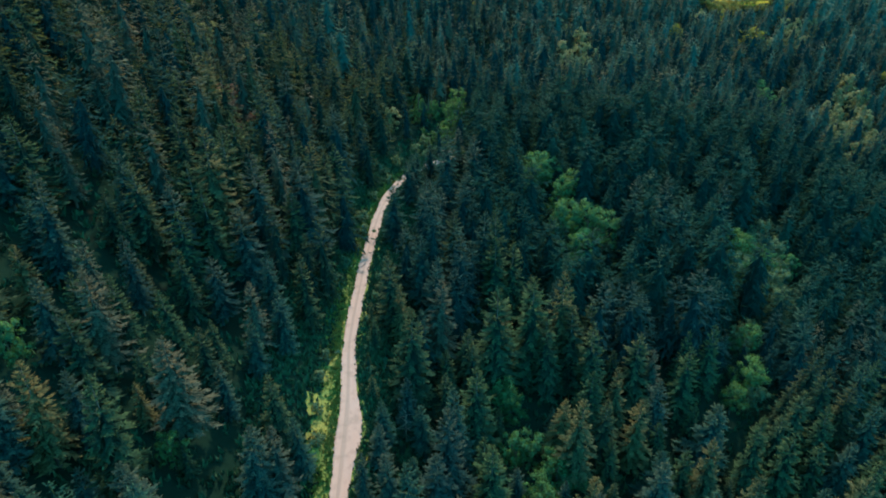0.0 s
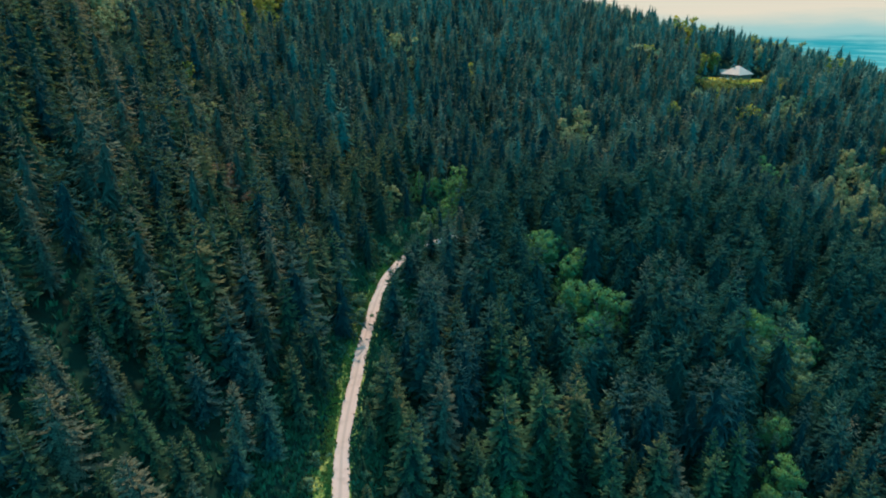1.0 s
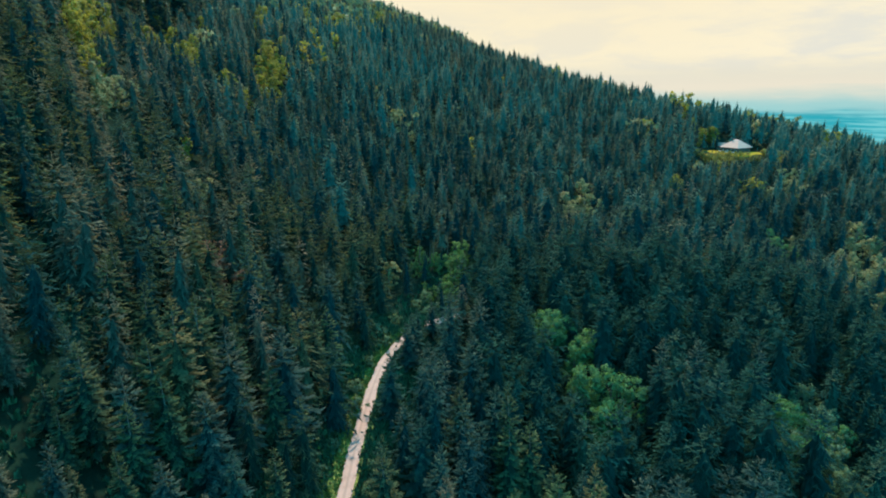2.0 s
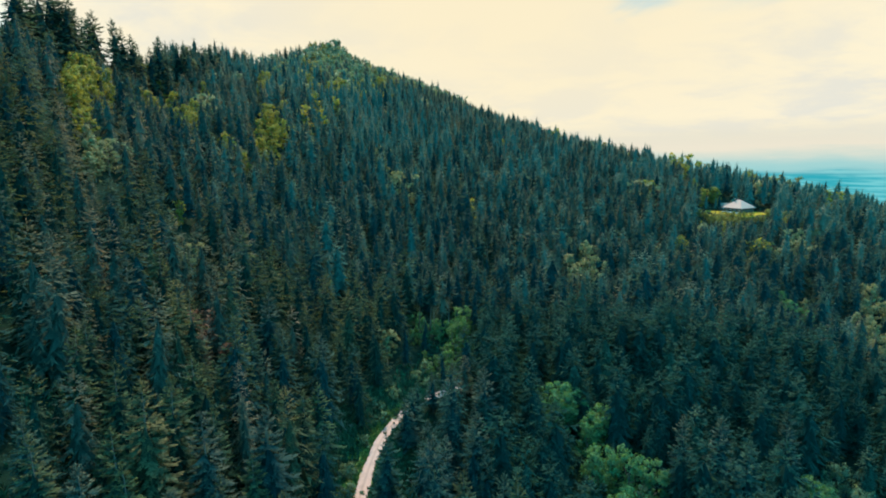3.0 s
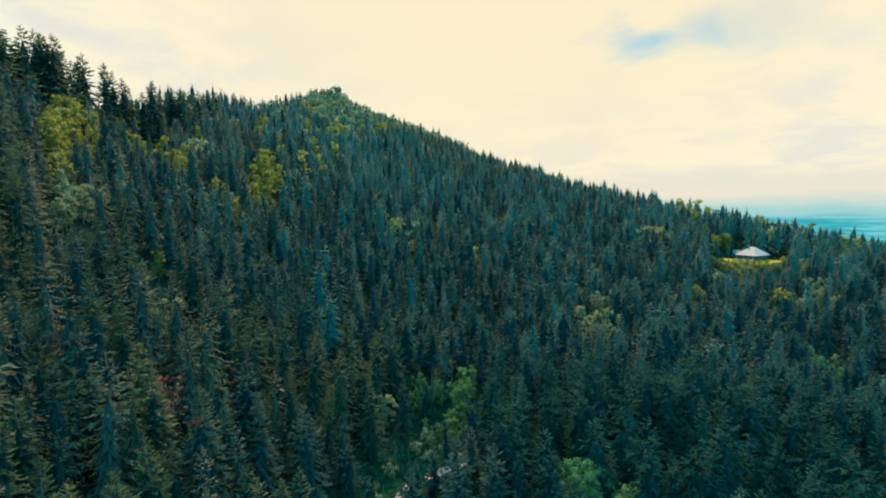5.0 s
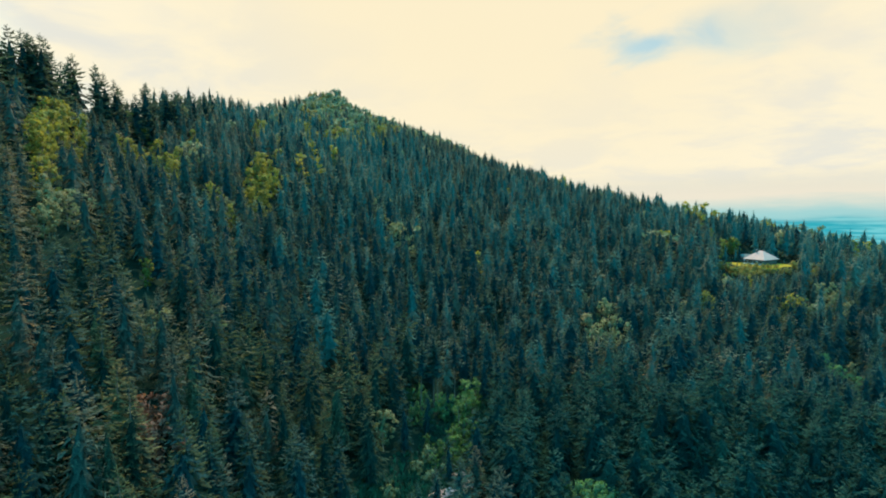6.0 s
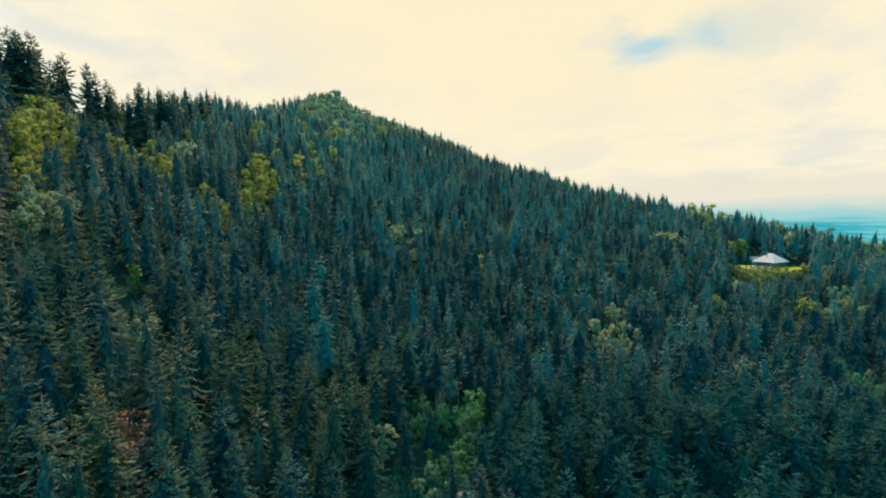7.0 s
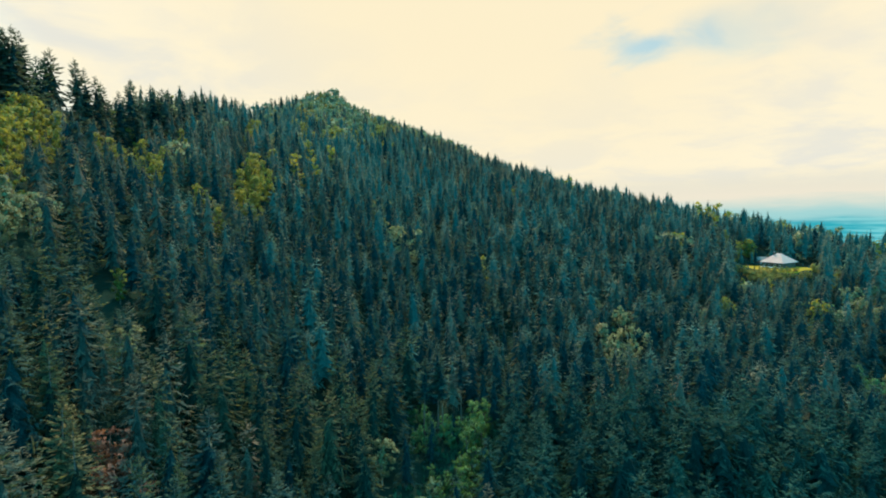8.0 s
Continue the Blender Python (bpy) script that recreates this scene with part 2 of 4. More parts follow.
# ---- landform ----
HILLS = [
    -3.2, -16.2, -3.5, 11.8, 0.4, -14.3, -5.5, -6.2, 13.3, 5.9, -16.9, 8.1, -19.7, 43.7, -32.2,
    6.9, 32.7, -13.6, 62.9, -39.9, -1.8, 0.3, -13.8, 52.1, -3.5, 17.6, -7.9, 8.9, -12.8, -30.5,
    -9, 20.5, 74.1, -5.4, 78.2, 39.8, -39.4, 11.3, -60.5, 81.7, 74.3, -41.9, -20.8,
]
CENTRES = []
for row in (30, 95, 160, 240, 340, 460, 600, 760):
    reach = 70 + 0.42 * row
    CENTRES += [(10 + k * reach * 0.55, row, reach * 0.62) for k in range(-2, 3)]

ROAD = [(-14.6, -44.0, -24.5), (-15.0, -18.0, -20.0), (-15.8, 20.0, -13.5), (-16.4, 42.0, -9.6), (-17.1, 60.0, -7.0), (-17.9, 77.0, -5.0), (-19.2, 91.0, -3.2), (-18.9, 111.0, -0.8),
        (-18.2, 125.0, 1.0), (-16.8, 139.0, 3.0), (-14.6, 149.0, 4.2), (-11.0, 157.5, 5.2), (-5.5, 163.5, 6.2), (1.5, 167.5, 7.0), (5.5, 169.0, 7.5)]


def spline(points, steps):
    """Catmull-Rom through the points."""
    p = np.array(points, float)
    p = np.vstack([2 * p[0] - p[1], p, 2 * p[-1] - p[-2]])
    out = []
    for i in range(1, len(p) - 2):
        for s in np.arange(steps) / steps:
            a, b, c, d = p[i - 1:i + 3]
            out.append(0.5 * (2 * b + (c - a) * s + (2 * a - 5 * b + 4 * c - d) * s * s + (3 * b - a - 3 * c + d) * s ** 3))
    return np.array(out + [p[-2]])


ROADLINE = spline(ROAD, 10)
HOUSE = (189.0, 388.0)


def smooth(v, lo, hi):
    s = np.clip((v - lo) / (hi - lo), 0, 1)
    return s * s * (3 - 2 * s)


def road_gap(x, y):
    """Distance to the road's middle line, the line's height there, and the side (left: minus)."""
    d = (x[:, None] - ROADLINE[None, :, 0]) ** 2 + (y[:, None] - ROADLINE[None, :, 1]) ** 2
    i = d.argmin(1)
    return np.sqrt(d[np.arange(len(x)), i]), ROADLINE[i, 2], x - ROADLINE[i, 0]


def wobble(x, y):
    return (np.sin(x * 0.11 + 1.3 * np.sin(y * 0.07)) + np.sin(y * 0.13 + 1.7 * np.sin(x * 0.05)) + 0.6 * np.sin(x * 0.31 + y * 0.23)) * 0.55


def ground(x, y):
    x, y = np.atleast_1d(np.asarray(x, float)), np.atleast_1d(np.asarray(y, float))
    cx, cy = np.clip(x, -330, 430), np.clip(y, -60, 860)
    z = HILLS[0] + HILLS[1] * cx / 100 + HILLS[2] * cy / 100
    for (px, py, s), h in zip(CENTRES, HILLS[3:]):
        z = z + h * np.exp(-((cx - px) ** 2 + (cy - py) ** 2) / (2 * s * s))
    z = z + wobble(x, y)
    for bx, by, bs, bh in BUMPS:
        z = z + bh * np.exp(-((x - bx) ** 2 + (y - by) ** 2) / (2 * bs * bs))
    flat = smooth(np.hypot(x - HOUSE[0], (y - HOUSE[1])), 34, 16)
    z = z + (28.4 - z) * flat
    out = np.maximum(np.maximum(-330 - x, x - 430), np.maximum(-60 - y, y - 860))
    z = z + (-340.0 - z) * smooth(out, 0, 1100)
    d, rz, _ = road_gap(x, y)
    z = z + (rz - 0.12 - z) * smooth(d, 9.5, 3.0)
    return z


BUMPS = [(-165, 285, 30, -7), (-148, 304, 20, -10), (-148, 352, 16, 5), (-160, 440, 30, 11), (-107, 632, 22, 13), (-88, 640, 18, 4), (90, 146, 22, -9), (295, 418, 30, 3),
         (-72, 640, 26, -11), (-40, 636, 20, -4), (34, 590, 36, -6), (-165, 606, 24, -4)]


# ---- meshes ----
def mesh_object(name, verts, faces, mat, parent=None, label="", attr=None):
    me = bpy.data.meshes.new(name)
    me.from_pydata(verts, [], faces)
    me.materials.append(mat)
    if attr is not None:
        layer = me.attributes.new(attr[0], "FLOAT", "POINT")
        layer.data.foreach_set("value", np.asarray(attr[1], np.float32))
    ob = new(name, me)
    if parent is not None:
        ob.parent = parent
    if label:
        tagged(ob, label)
    return ob


def triangles(name, verts, tris, mat, tint=None, fresh=None, normals=None):
    """A big triangle mesh from arrays."""
    me = bpy.data.meshes.new(name)
    verts, tris = np.asarray(verts, np.float32), np.asarray(tris, np.int32)
    me.vertices.add(len(verts))
    me.vertices.foreach_set("co", verts.ravel())
    me.loops.add(tris.size)
    me.loops.foreach_set("vertex_index", tris.ravel())
    me.polygons.add(len(tris))
    me.polygons.foreach_set("loop_start", np.arange(0, tris.size, 3, dtype=np.int32))
    me.update(calc_edges=True)
    me.materials.append(mat)
    if normals is not None:
        me.normals_split_custom_set_from_vertices(np.asarray(normals, np.float32))
    if tint is not None:
        layer = me.attributes.new("tint", "FLOAT", "POINT")
        layer.data.foreach_set("value", np.asarray(tint, np.float32))
    if fresh is not None:
        layer = me.attributes.new("fresh", "FLOAT", "POINT")
        layer.data.foreach_set("value", np.asarray(fresh, np.float32))
    return me


def part(name, bm, mat, parent, label=""):
    me = bpy.data.meshes.new(name)
    bm.to_mesh(me)
    bm.free()
    me.materials.append(mat)
    ob = new(name, me)
    ob.parent = parent
    if label:
        tagged(ob, label)
    return ob


def axis(start, step, growth, limit):
    out = [start]
    while abs(out[-1]) < limit:
        step *= growth
        out.append(out[-1] + step)
    return out


def build_ground():
    xs = np.concatenate([np.arange(-240, -36.1, 5.0), np.arange(-35, 4.1, 1.0), np.arange(6, 330.1, 5.0)])
    ys = np.arange(-60, 740.1, 5.0)
    xs = np.concatenate([axis(-240.0, -5.0, 1.3, 4900)[:0:-1], xs, axis(330.0, 5.0, 1.3, 4900)[1:]])
    ys = np.concatenate([axis(-60.0, -5.0, 1.3, 4900)[:0:-1], ys, axis(740.0, 5.0, 1.3, 4900)[1:]])
    gx, gy = np.meshgrid(xs, ys)
    gz = np.concatenate([ground(gx[i], gy[i]) for i in range(len(ys))])
    verts = np.stack([gx.ravel(), gy.ravel(), gz], 1)
    n, m = len(xs), len(ys)
    i = (np.arange(m - 1)[:, None] * n + np.arange(n - 1)[None, :]).ravel()
    tris = np.concatenate([np.stack([i, i + 1, i + n + 1], 1), np.stack([i, i + n + 1, i + n], 1)])
    ob = new("ground", triangles("ground", verts, tris, SOIL))
    ob.data.shade_smooth()
    tagged(ob, "dark mossy forest floor on a steep hillside above a plain", "ground", kind="structure")


build_ground()


def build_backdrop():
    """The lowland at the horizon, four and a half kilometres off, its haze painted into the strip's glow."""
    mat, g = material("hazy_lowland")
    where = g.add("ShaderNodeNewGeometry").outputs["Position"]
    tall = g.add("ShaderNodeSeparateXYZ", {0: where}).outputs[2]
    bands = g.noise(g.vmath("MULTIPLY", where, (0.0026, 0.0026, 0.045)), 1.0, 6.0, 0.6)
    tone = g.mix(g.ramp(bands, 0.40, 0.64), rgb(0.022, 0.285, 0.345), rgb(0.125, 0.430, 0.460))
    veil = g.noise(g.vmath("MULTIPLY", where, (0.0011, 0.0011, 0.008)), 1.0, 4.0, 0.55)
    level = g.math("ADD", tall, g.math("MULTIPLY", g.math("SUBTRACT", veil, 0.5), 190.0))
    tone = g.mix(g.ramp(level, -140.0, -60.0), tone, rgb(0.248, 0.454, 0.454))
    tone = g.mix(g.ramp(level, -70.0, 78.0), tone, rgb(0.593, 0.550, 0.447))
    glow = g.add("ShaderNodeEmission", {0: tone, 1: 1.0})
    g.add("ShaderNodeOutputMaterial", {0: glow.outputs[0]})
    verts, faces, n = [], [], 72
    for k in range(n):
        a = 2 * math.pi * k / n
        x, y = 4600 * math.sin(a), 4600 * math.cos(a)
        verts += [(x, y, -420.0), (x, y, 76.0 + 4 * math.sin(5 * a) + 3 * math.sin(17 * a))]
        faces.append((2 * k, 2 * ((k + 1) % n), 2 * ((k + 1) % n) + 1, 2 * k + 1))
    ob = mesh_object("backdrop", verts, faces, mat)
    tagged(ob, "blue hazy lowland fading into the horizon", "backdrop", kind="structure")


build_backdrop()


def road_width(y):
    """Half widths to the left and to the right, with a passing place."""
    wide = math.exp(-((y - 69.0) / 7.5) ** 2)
    return 1.55 + 0.1 * math.sin(y * 0.4), 1.5 + 1.7 * wide + 0.12 * math.sin(y * 0.53 + 1)


def build_road():
    pts = spline(ROAD, 24)
    verts, faces, across = [], [], []
    lanes = (-1.0, -0.86, -0.62, -0.36, -0.12, 0.12, 0.36, 0.62, 0.86, 1.0)
    for i, p in enumerate(pts):
        d = pts[min(i + 1, len(pts) - 1)] - pts[max(i - 1, 0)]
        d = d / np.hypot(d[0], d[1])
        side = np.array([d[1], -d[0], 0])
        l, r = road_width(p[1])
        ragged = 0.16 * math.sin(i * 0.37) + 0.12 * math.sin(i * 0.19 + 2)
        for s in lanes:
            w = (l if s < 0 else r) + (ragged if abs(s) == 1 else 0)
            rut = -0.05 * math.exp(-((abs(s) - 0.5) / 0.16) ** 2) + (-0.16 if abs(s) == 1 else 0.0)
            q = p + side * s * w
            verts.append((q[0], q[1], q[2] + 0.10 + rut))
            across.append(s)
        if i:
            a = (i - 1) * len(lanes)
            faces += [(a + k, a + k + 1, a + k + 1 + len(lanes), a + k + len(lanes)) for k in range(len(lanes) - 1)]
    ob = mesh_object("forest_road", verts, faces, GRAVEL, attr=("across", across))
    ob.data.shade_smooth()
    tagged(ob, "pale gravel forest track with two worn wheel ruts", "road", kind="structure")


build_road()


def build_verge(name, sign, wide, mat, label):
    """Grassy strip beside the road, with an uneven outer edge."""
    pts = spline([p for p in ROAD if p[1] < 160], 16)
    verts, faces = [], []
    for i, p in enumerate(pts):
        d = pts[min(i + 1, len(pts) - 1)] - pts[max(i - 1, 0)]
        d = d / np.hypot(d[0], d[1])
        side = np.array([d[1], -d[0], 0]) * sign
        inner = road_width(p[1])[0 if sign < 0 else 1] - 0.25
        thin = 0.3 if sign < 0 and 88 < p[1] < 104 else 1.5 if sign < 0 and p[1] < 88 else 1.0
        outer = inner + thin * wide * (0.75 + 0.3 * math.sin(p[1] * 0.21 + sign) + 0.15 * math.sin(p[1] * 0.7))
        for k in range(5):
            q = p + side * (inner + (outer - inner) * k / 4)
            z = float(ground(q[0], q[1])[0])
            verts.append((q[0], q[1], z + (0.14, 0.42, 0.55, 0.6, -0.1)[k] * (1.0 if sign < 0 else 0.45) + 0.06 * math.sin(i * 0.7 + k)))
        if i:
            a = (i - 1) * 5
            faces += [(a + k, a + k + 1, a + k + 6, a + k + 5) for k in range(4)]
    ob = mesh_object(name, verts, faces, mat)
    ob.data.shade_smooth()
    tagged(ob, label, "verge", kind="structure")


build_verge("verge_left", -1, 3.5, GRASS, "yellow-green grassy verge of the gravel track")
build_verge("verge_right", 1, 1.8, GRASS, "green grassy verge of the gravel track")

# ---- plants ----
rng = np.random.default_rng(7)


def crown_radius(h, width, low):
    """A slender cone, drawn in a little at its foot."""
    return width * min((1 - h) ** 0.70, 1.5 * (1 - h) + 0.01) * (0.70 + 0.30 * min(1.0, (h - low + 0.02) / 0.16))


def spruce_crown(rng, whorls, per, sprigs, size, width, low, core=0.45, tiers=7, sides=7, own=0.6, slim=0.36, peak=0.93, vivid=1.0, hang=0.0, taper=0.5):
    """Needle sprays of a spruce of height 1, set along boughs that sag and turn up at their ends, in loose whorls round
    an inner mass coloured dark for the crown's own shade: verts, triangles, freshness, normals.
    """
    verts, fresh, lift = [], [], []
    lobes, phase = rng.integers(2, 4), rng.uniform(0, 6.28)
    for i in range(whorls):
        f = (i + 0.5) / whorls
        level = low + (0.98 - low) * (1 - (1 - f) ** 1.15)
        gap = (0.98 - low) / whorls
        count = max(6, round(per * (1 - 0.3 * f)))
        swell = rng.uniform(0.84, 1.16)
        for j in range(count):
            az = (j + 0.5 * (i % 2) + rng.uniform(-0.33, 0.33)) * 2 * np.pi / count
            h = min(level + rng.uniform(-0.45, 0.45) * gap, 0.985)
            length = crown_radius(h, width, low) * swell * rng.uniform(0.72, 1.18) * (1 + 0.12 * math.sin(lobes * az + phase)) + 0.006
            out, side = np.array([math.cos(az), math.sin(az), 0.0]), np.array([-math.sin(az), math.cos(az), 0.0])
            young = min(max((h - 0.55) / 0.38, 0.0), 1.0)
            sag = hang * (1 - 0.75 * young)
            rise = 0.05 + 0.75 * young + rng.uniform(-0.12, 0.12)
            s = np.sort(rng.uniform(0.25, 1.0, sprigs) ** 0.8)[:, None]
            s[-1] = 0.98
            spine = np.array([0, 0, h]) + out * length * s * 0.95
            spine[:, 2:] += length * (rise * s + (0.50 * s ** 4 - 0.85 * s * s) * (1 - 0.75 * young))
            sign = np.where(np.arange(sprigs) % 2 == 0, 1.0, -1.0)[:, None] * rng.uniform(0.25, 1.15, (sprigs, 1))
            sign[-1] *= 0.2
            reach = length * size * rng.uniform(0.7, 1.3, (sprigs, 1)) * (1.2 - 0.68 * s) * (1 + 0.45 * young)
            point = out * 0.75 + side * sign
            point = point / np.linalg.norm(point, axis=1, keepdims=True)
            tip = spine + point * reach * (1 - 0.45 * sag)
            tip[:, 2:] += reach * (0.30 * young + 0.55 * s ** 3 - rng.uniform(0.1, 0.6, (sprigs, 1)) - sag * rng.uniform(0.6, 1.3, (sprigs, 1)))
            wide = np.cross(point, np.array([0, 0, 1.0])) * rng.uniform(0.6, 1.0, (sprigs, 1)) + np.array([0, 0, 1.0]) * rng.uniform(-0.6, 0.6, (sprigs, 1))
            wide = (wide * (1 - sag) + side * sag) * reach * slim
            root = spine - point * reach * 0.25 * (1 - sag)
            root[:, 2:] += reach * 0.25 * sag
            verts.append(np.stack([root - wide, root + wide, tip], 1).reshape(-1, 3))
            # Colour lightens outwards and up the crown, where sunlight would reach.
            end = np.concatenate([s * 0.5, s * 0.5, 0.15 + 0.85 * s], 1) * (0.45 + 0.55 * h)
            fresh.append(end.ravel())
            lift.append(np.concatenate([0.25 + 0.3 * s, 0.25 + 0.3 * s, 0.3 + 0.7 * s], 1).ravel())
    for q in range(3):
        az = q * 2.1 + phase
        w = np.array([math.cos(az), math.sin(az), 0]) * 0.006
        verts.append(np.array([[0, 0, 0.91] - w, [0, 0, 0.91] + w, [0, 0, 0.998]]))
        fresh.append(np.array([0.4, 0.4, 0.9]))
        lift.append(np.array([0.5, 0.5, 0.8]))
    # Inner skirts take the darkest colour, standing in for shade within the crown.
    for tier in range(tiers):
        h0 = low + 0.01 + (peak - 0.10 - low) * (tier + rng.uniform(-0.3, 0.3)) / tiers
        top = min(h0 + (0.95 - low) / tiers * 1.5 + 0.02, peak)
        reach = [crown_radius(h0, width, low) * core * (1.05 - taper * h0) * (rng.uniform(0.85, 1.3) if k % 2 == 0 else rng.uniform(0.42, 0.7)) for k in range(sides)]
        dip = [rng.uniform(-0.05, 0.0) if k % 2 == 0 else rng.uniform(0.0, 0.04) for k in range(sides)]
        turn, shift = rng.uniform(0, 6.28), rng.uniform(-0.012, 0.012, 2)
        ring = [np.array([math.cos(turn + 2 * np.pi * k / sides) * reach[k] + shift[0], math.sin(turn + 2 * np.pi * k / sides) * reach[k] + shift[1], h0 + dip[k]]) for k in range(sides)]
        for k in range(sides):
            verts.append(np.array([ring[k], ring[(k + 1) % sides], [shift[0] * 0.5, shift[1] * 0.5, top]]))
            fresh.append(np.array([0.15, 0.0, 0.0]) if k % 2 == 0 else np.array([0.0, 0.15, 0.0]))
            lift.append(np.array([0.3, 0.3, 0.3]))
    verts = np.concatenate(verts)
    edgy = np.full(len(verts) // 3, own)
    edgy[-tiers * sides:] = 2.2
    out = verts * np.array([1, 1, 0.0])
    out /= np.linalg.norm(out, axis=1, keepdims=True) + 1e-6
    out[:, 2] = np.concatenate(lift)
    tris, normals = facing(verts, np.arange(len(verts)).reshape(-1, 3), out / np.linalg.norm(out, axis=1, keepdims=True), edgy)
    return verts, tris, np.concatenate(fresh) * vivid, normals


def facing(verts, tris, outward, own=0.45):
    """Turns each triangle to face outwards and gives its corners a normal between its own and the crown's."""
    a, b, c = verts[tris[:, 0]], verts[tris[:, 1]], verts[tris[:, 2]]
    flat = np.cross(b - a, c - a)
    flat /= np.linalg.norm(flat, axis=1, keepdims=True) + 1e-12
    away = outward[tris].mean(1)
    back = (flat * away).sum(1) < 0
    tris = tris.copy()
    tris[back] = tris[back][:, [0, 2, 1]]
    flat[back] *= -1
    normals = outward.copy()
    for k in range(3):
        normals[tris[:, k]] += flat * (own[:, None] if np.ndim(own) else own)
    return tris, normals / np.linalg.norm(normals, axis=1, keepdims=True)


def trunk_mesh(name, radius, top, sides, mat, bend=0.0):
    verts, faces = [], []
    rings = 5
    for i in range(rings):
        s = i / (rings - 1)
        r = radius * (1 - 0.9 * s) * (1.35 if i == 0 else 1.0)
        for k in range(sides):
            a = 2 * math.pi * k / sides
            verts.append((r * math.cos(a) + bend * s * s, r * math.sin(a), -0.04 + (top + 0.04) * s))
    for i in range(rings - 1):
        for k in range(sides):
            a, b = i * sides + k, i * sides + (k + 1) % sides
            faces.append((a, b, b + sides, a + sides))
    me = bpy.data.meshes.new(name)
    me.from_pydata(verts, [], faces)
    me.materials.append(mat)
    me.shade_smooth()
    return me


def broad_crown(rng, clumps, per, spread, low=0.25, leaf=0.035):
    """Leaves of a broadleaf tree of height 1, set in uneven clumps."""
    verts, tris, fresh, away = [], [], [], []
    lean, count = rng.uniform(-0.3, 0.3, 2) * spread, 0
    bite, turn = rng.uniform(0.2, 0.45), rng.uniform(0, 6.28, 2)
    for c in range(clumps):
        f = (c + 0.5) / clumps
        h = low + (0.95 - low) * f + rng.uniform(-0.05, 0.05)
        r = spread * math.sqrt(max(0.05, 1 - ((h - 0.52) / 0.50) ** 2)) * rng.uniform(0.25, 1.25)
        az = c * 2.4 + rng.uniform(-0.7, 0.7)
        r *= 1 + bite * math.sin(2 * az + turn[0] + 5 * h) + 0.6 * bite * math.sin(9 * h + turn[1])
        mid = np.array([r * math.cos(az) + lean[0] * h * 2, r * math.sin(az) + lean[1] * h * 2, h])
        size = spread * rng.uniform(0.13, 0.38)
        n = max(6, round(per * 1.5 * (size / spread / 0.32) ** 1.5))
        d = rng.normal(size=(n, 3))
        d /= np.linalg.norm(d, axis=1, keepdims=True)
        d[:, 2] *= 0.75
        place = mid + d * size * rng.uniform(0.2, 1.35, (n, 1))
        u = rng.normal(size=(n, 3))
        u -= d * (u * d).sum(1, keepdims=True) * 0.7
        u /= np.linalg.norm(u, axis=1, keepdims=True)
        v = np.cross(d, u) + rng.normal(size=(n, 3)) * 0.4
        w = leaf * rng.uniform(0.6, 1.35, (n, 1))
        verts.append(np.stack([place - u * w, place + u * w + v * w * 0.4, place + v * w * 1.1 - u * w * 0.2], 1).reshape(-1, 3))
        k = 3 * np.arange(n) + count
        tris.append(np.stack([k, k + 1, k + 2], 1))
        count += 3 * n
        # Clump tops are coloured lighter and undersides darker, imitating light from above.
        fresh.append(np.repeat(0.5 + 0.5 * d[:, 2], 3))
        swell = d * 0.7 + np.array([math.cos(az) * r, math.sin(az) * r, h - 0.45]) / spread * 0.5 + np.array([0, 0, 0.15])
        away.append(np.repeat(swell / np.linalg.norm(swell, axis=1, keepdims=True), 3, axis=0))
    verts, tris = np.concatenate(verts), np.concatenate(tris)
    tris, normals = facing(verts, tris, np.concatenate(away), 0.5)
    return verts, tris, np.clip(np.concatenate(fresh), 0, 1), normals


def limbs_mesh(name, rng, spread, mat, radius=0.014, count=7):
    """Trunk and limbs of a broadleaf tree of height 1."""
    verts, faces = [], []

    def rod(a, b, r0, r1, sides=6):
        a, b = Vector(a), Vector(b)
        t = (b - a).to_track_quat("Z", "Y")
        k = len(verts)
        for p, r in ((a, r0), (b, r1)):
            for i in range(sides):
                w = 2 * math.pi * i / sides
                verts.append(tuple(p + t @ Vector((r * math.cos(w), r * math.sin(w), 0))))
        for i in range(sides):
            j = (i + 1) % sides
            faces.append((k + i, k + j, k + sides + j, k + sides + i))

    rod((0, 0, -0.04), (0.008, 0, 0.35), radius * 1.3, radius)
    rod((0.008, 0, 0.35), (0.0, 0.01, 0.85), radius, radius * 0.3)
    for i in range(count):
        az, h = i * 2.4, 0.28 + 0.5 * i / count
        r = spread * rng.uniform(0.55, 0.9)
        rod((0.004, 0, h), (r * math.cos(az), r * math.sin(az), h + rng.uniform(0.1, 0.2)), radius * 0.5, radius * 0.12, 5)
    me = bpy.data.meshes.new(name)
    me.from_pydata(verts, [], faces)
    me.materials.append(mat)
    return me


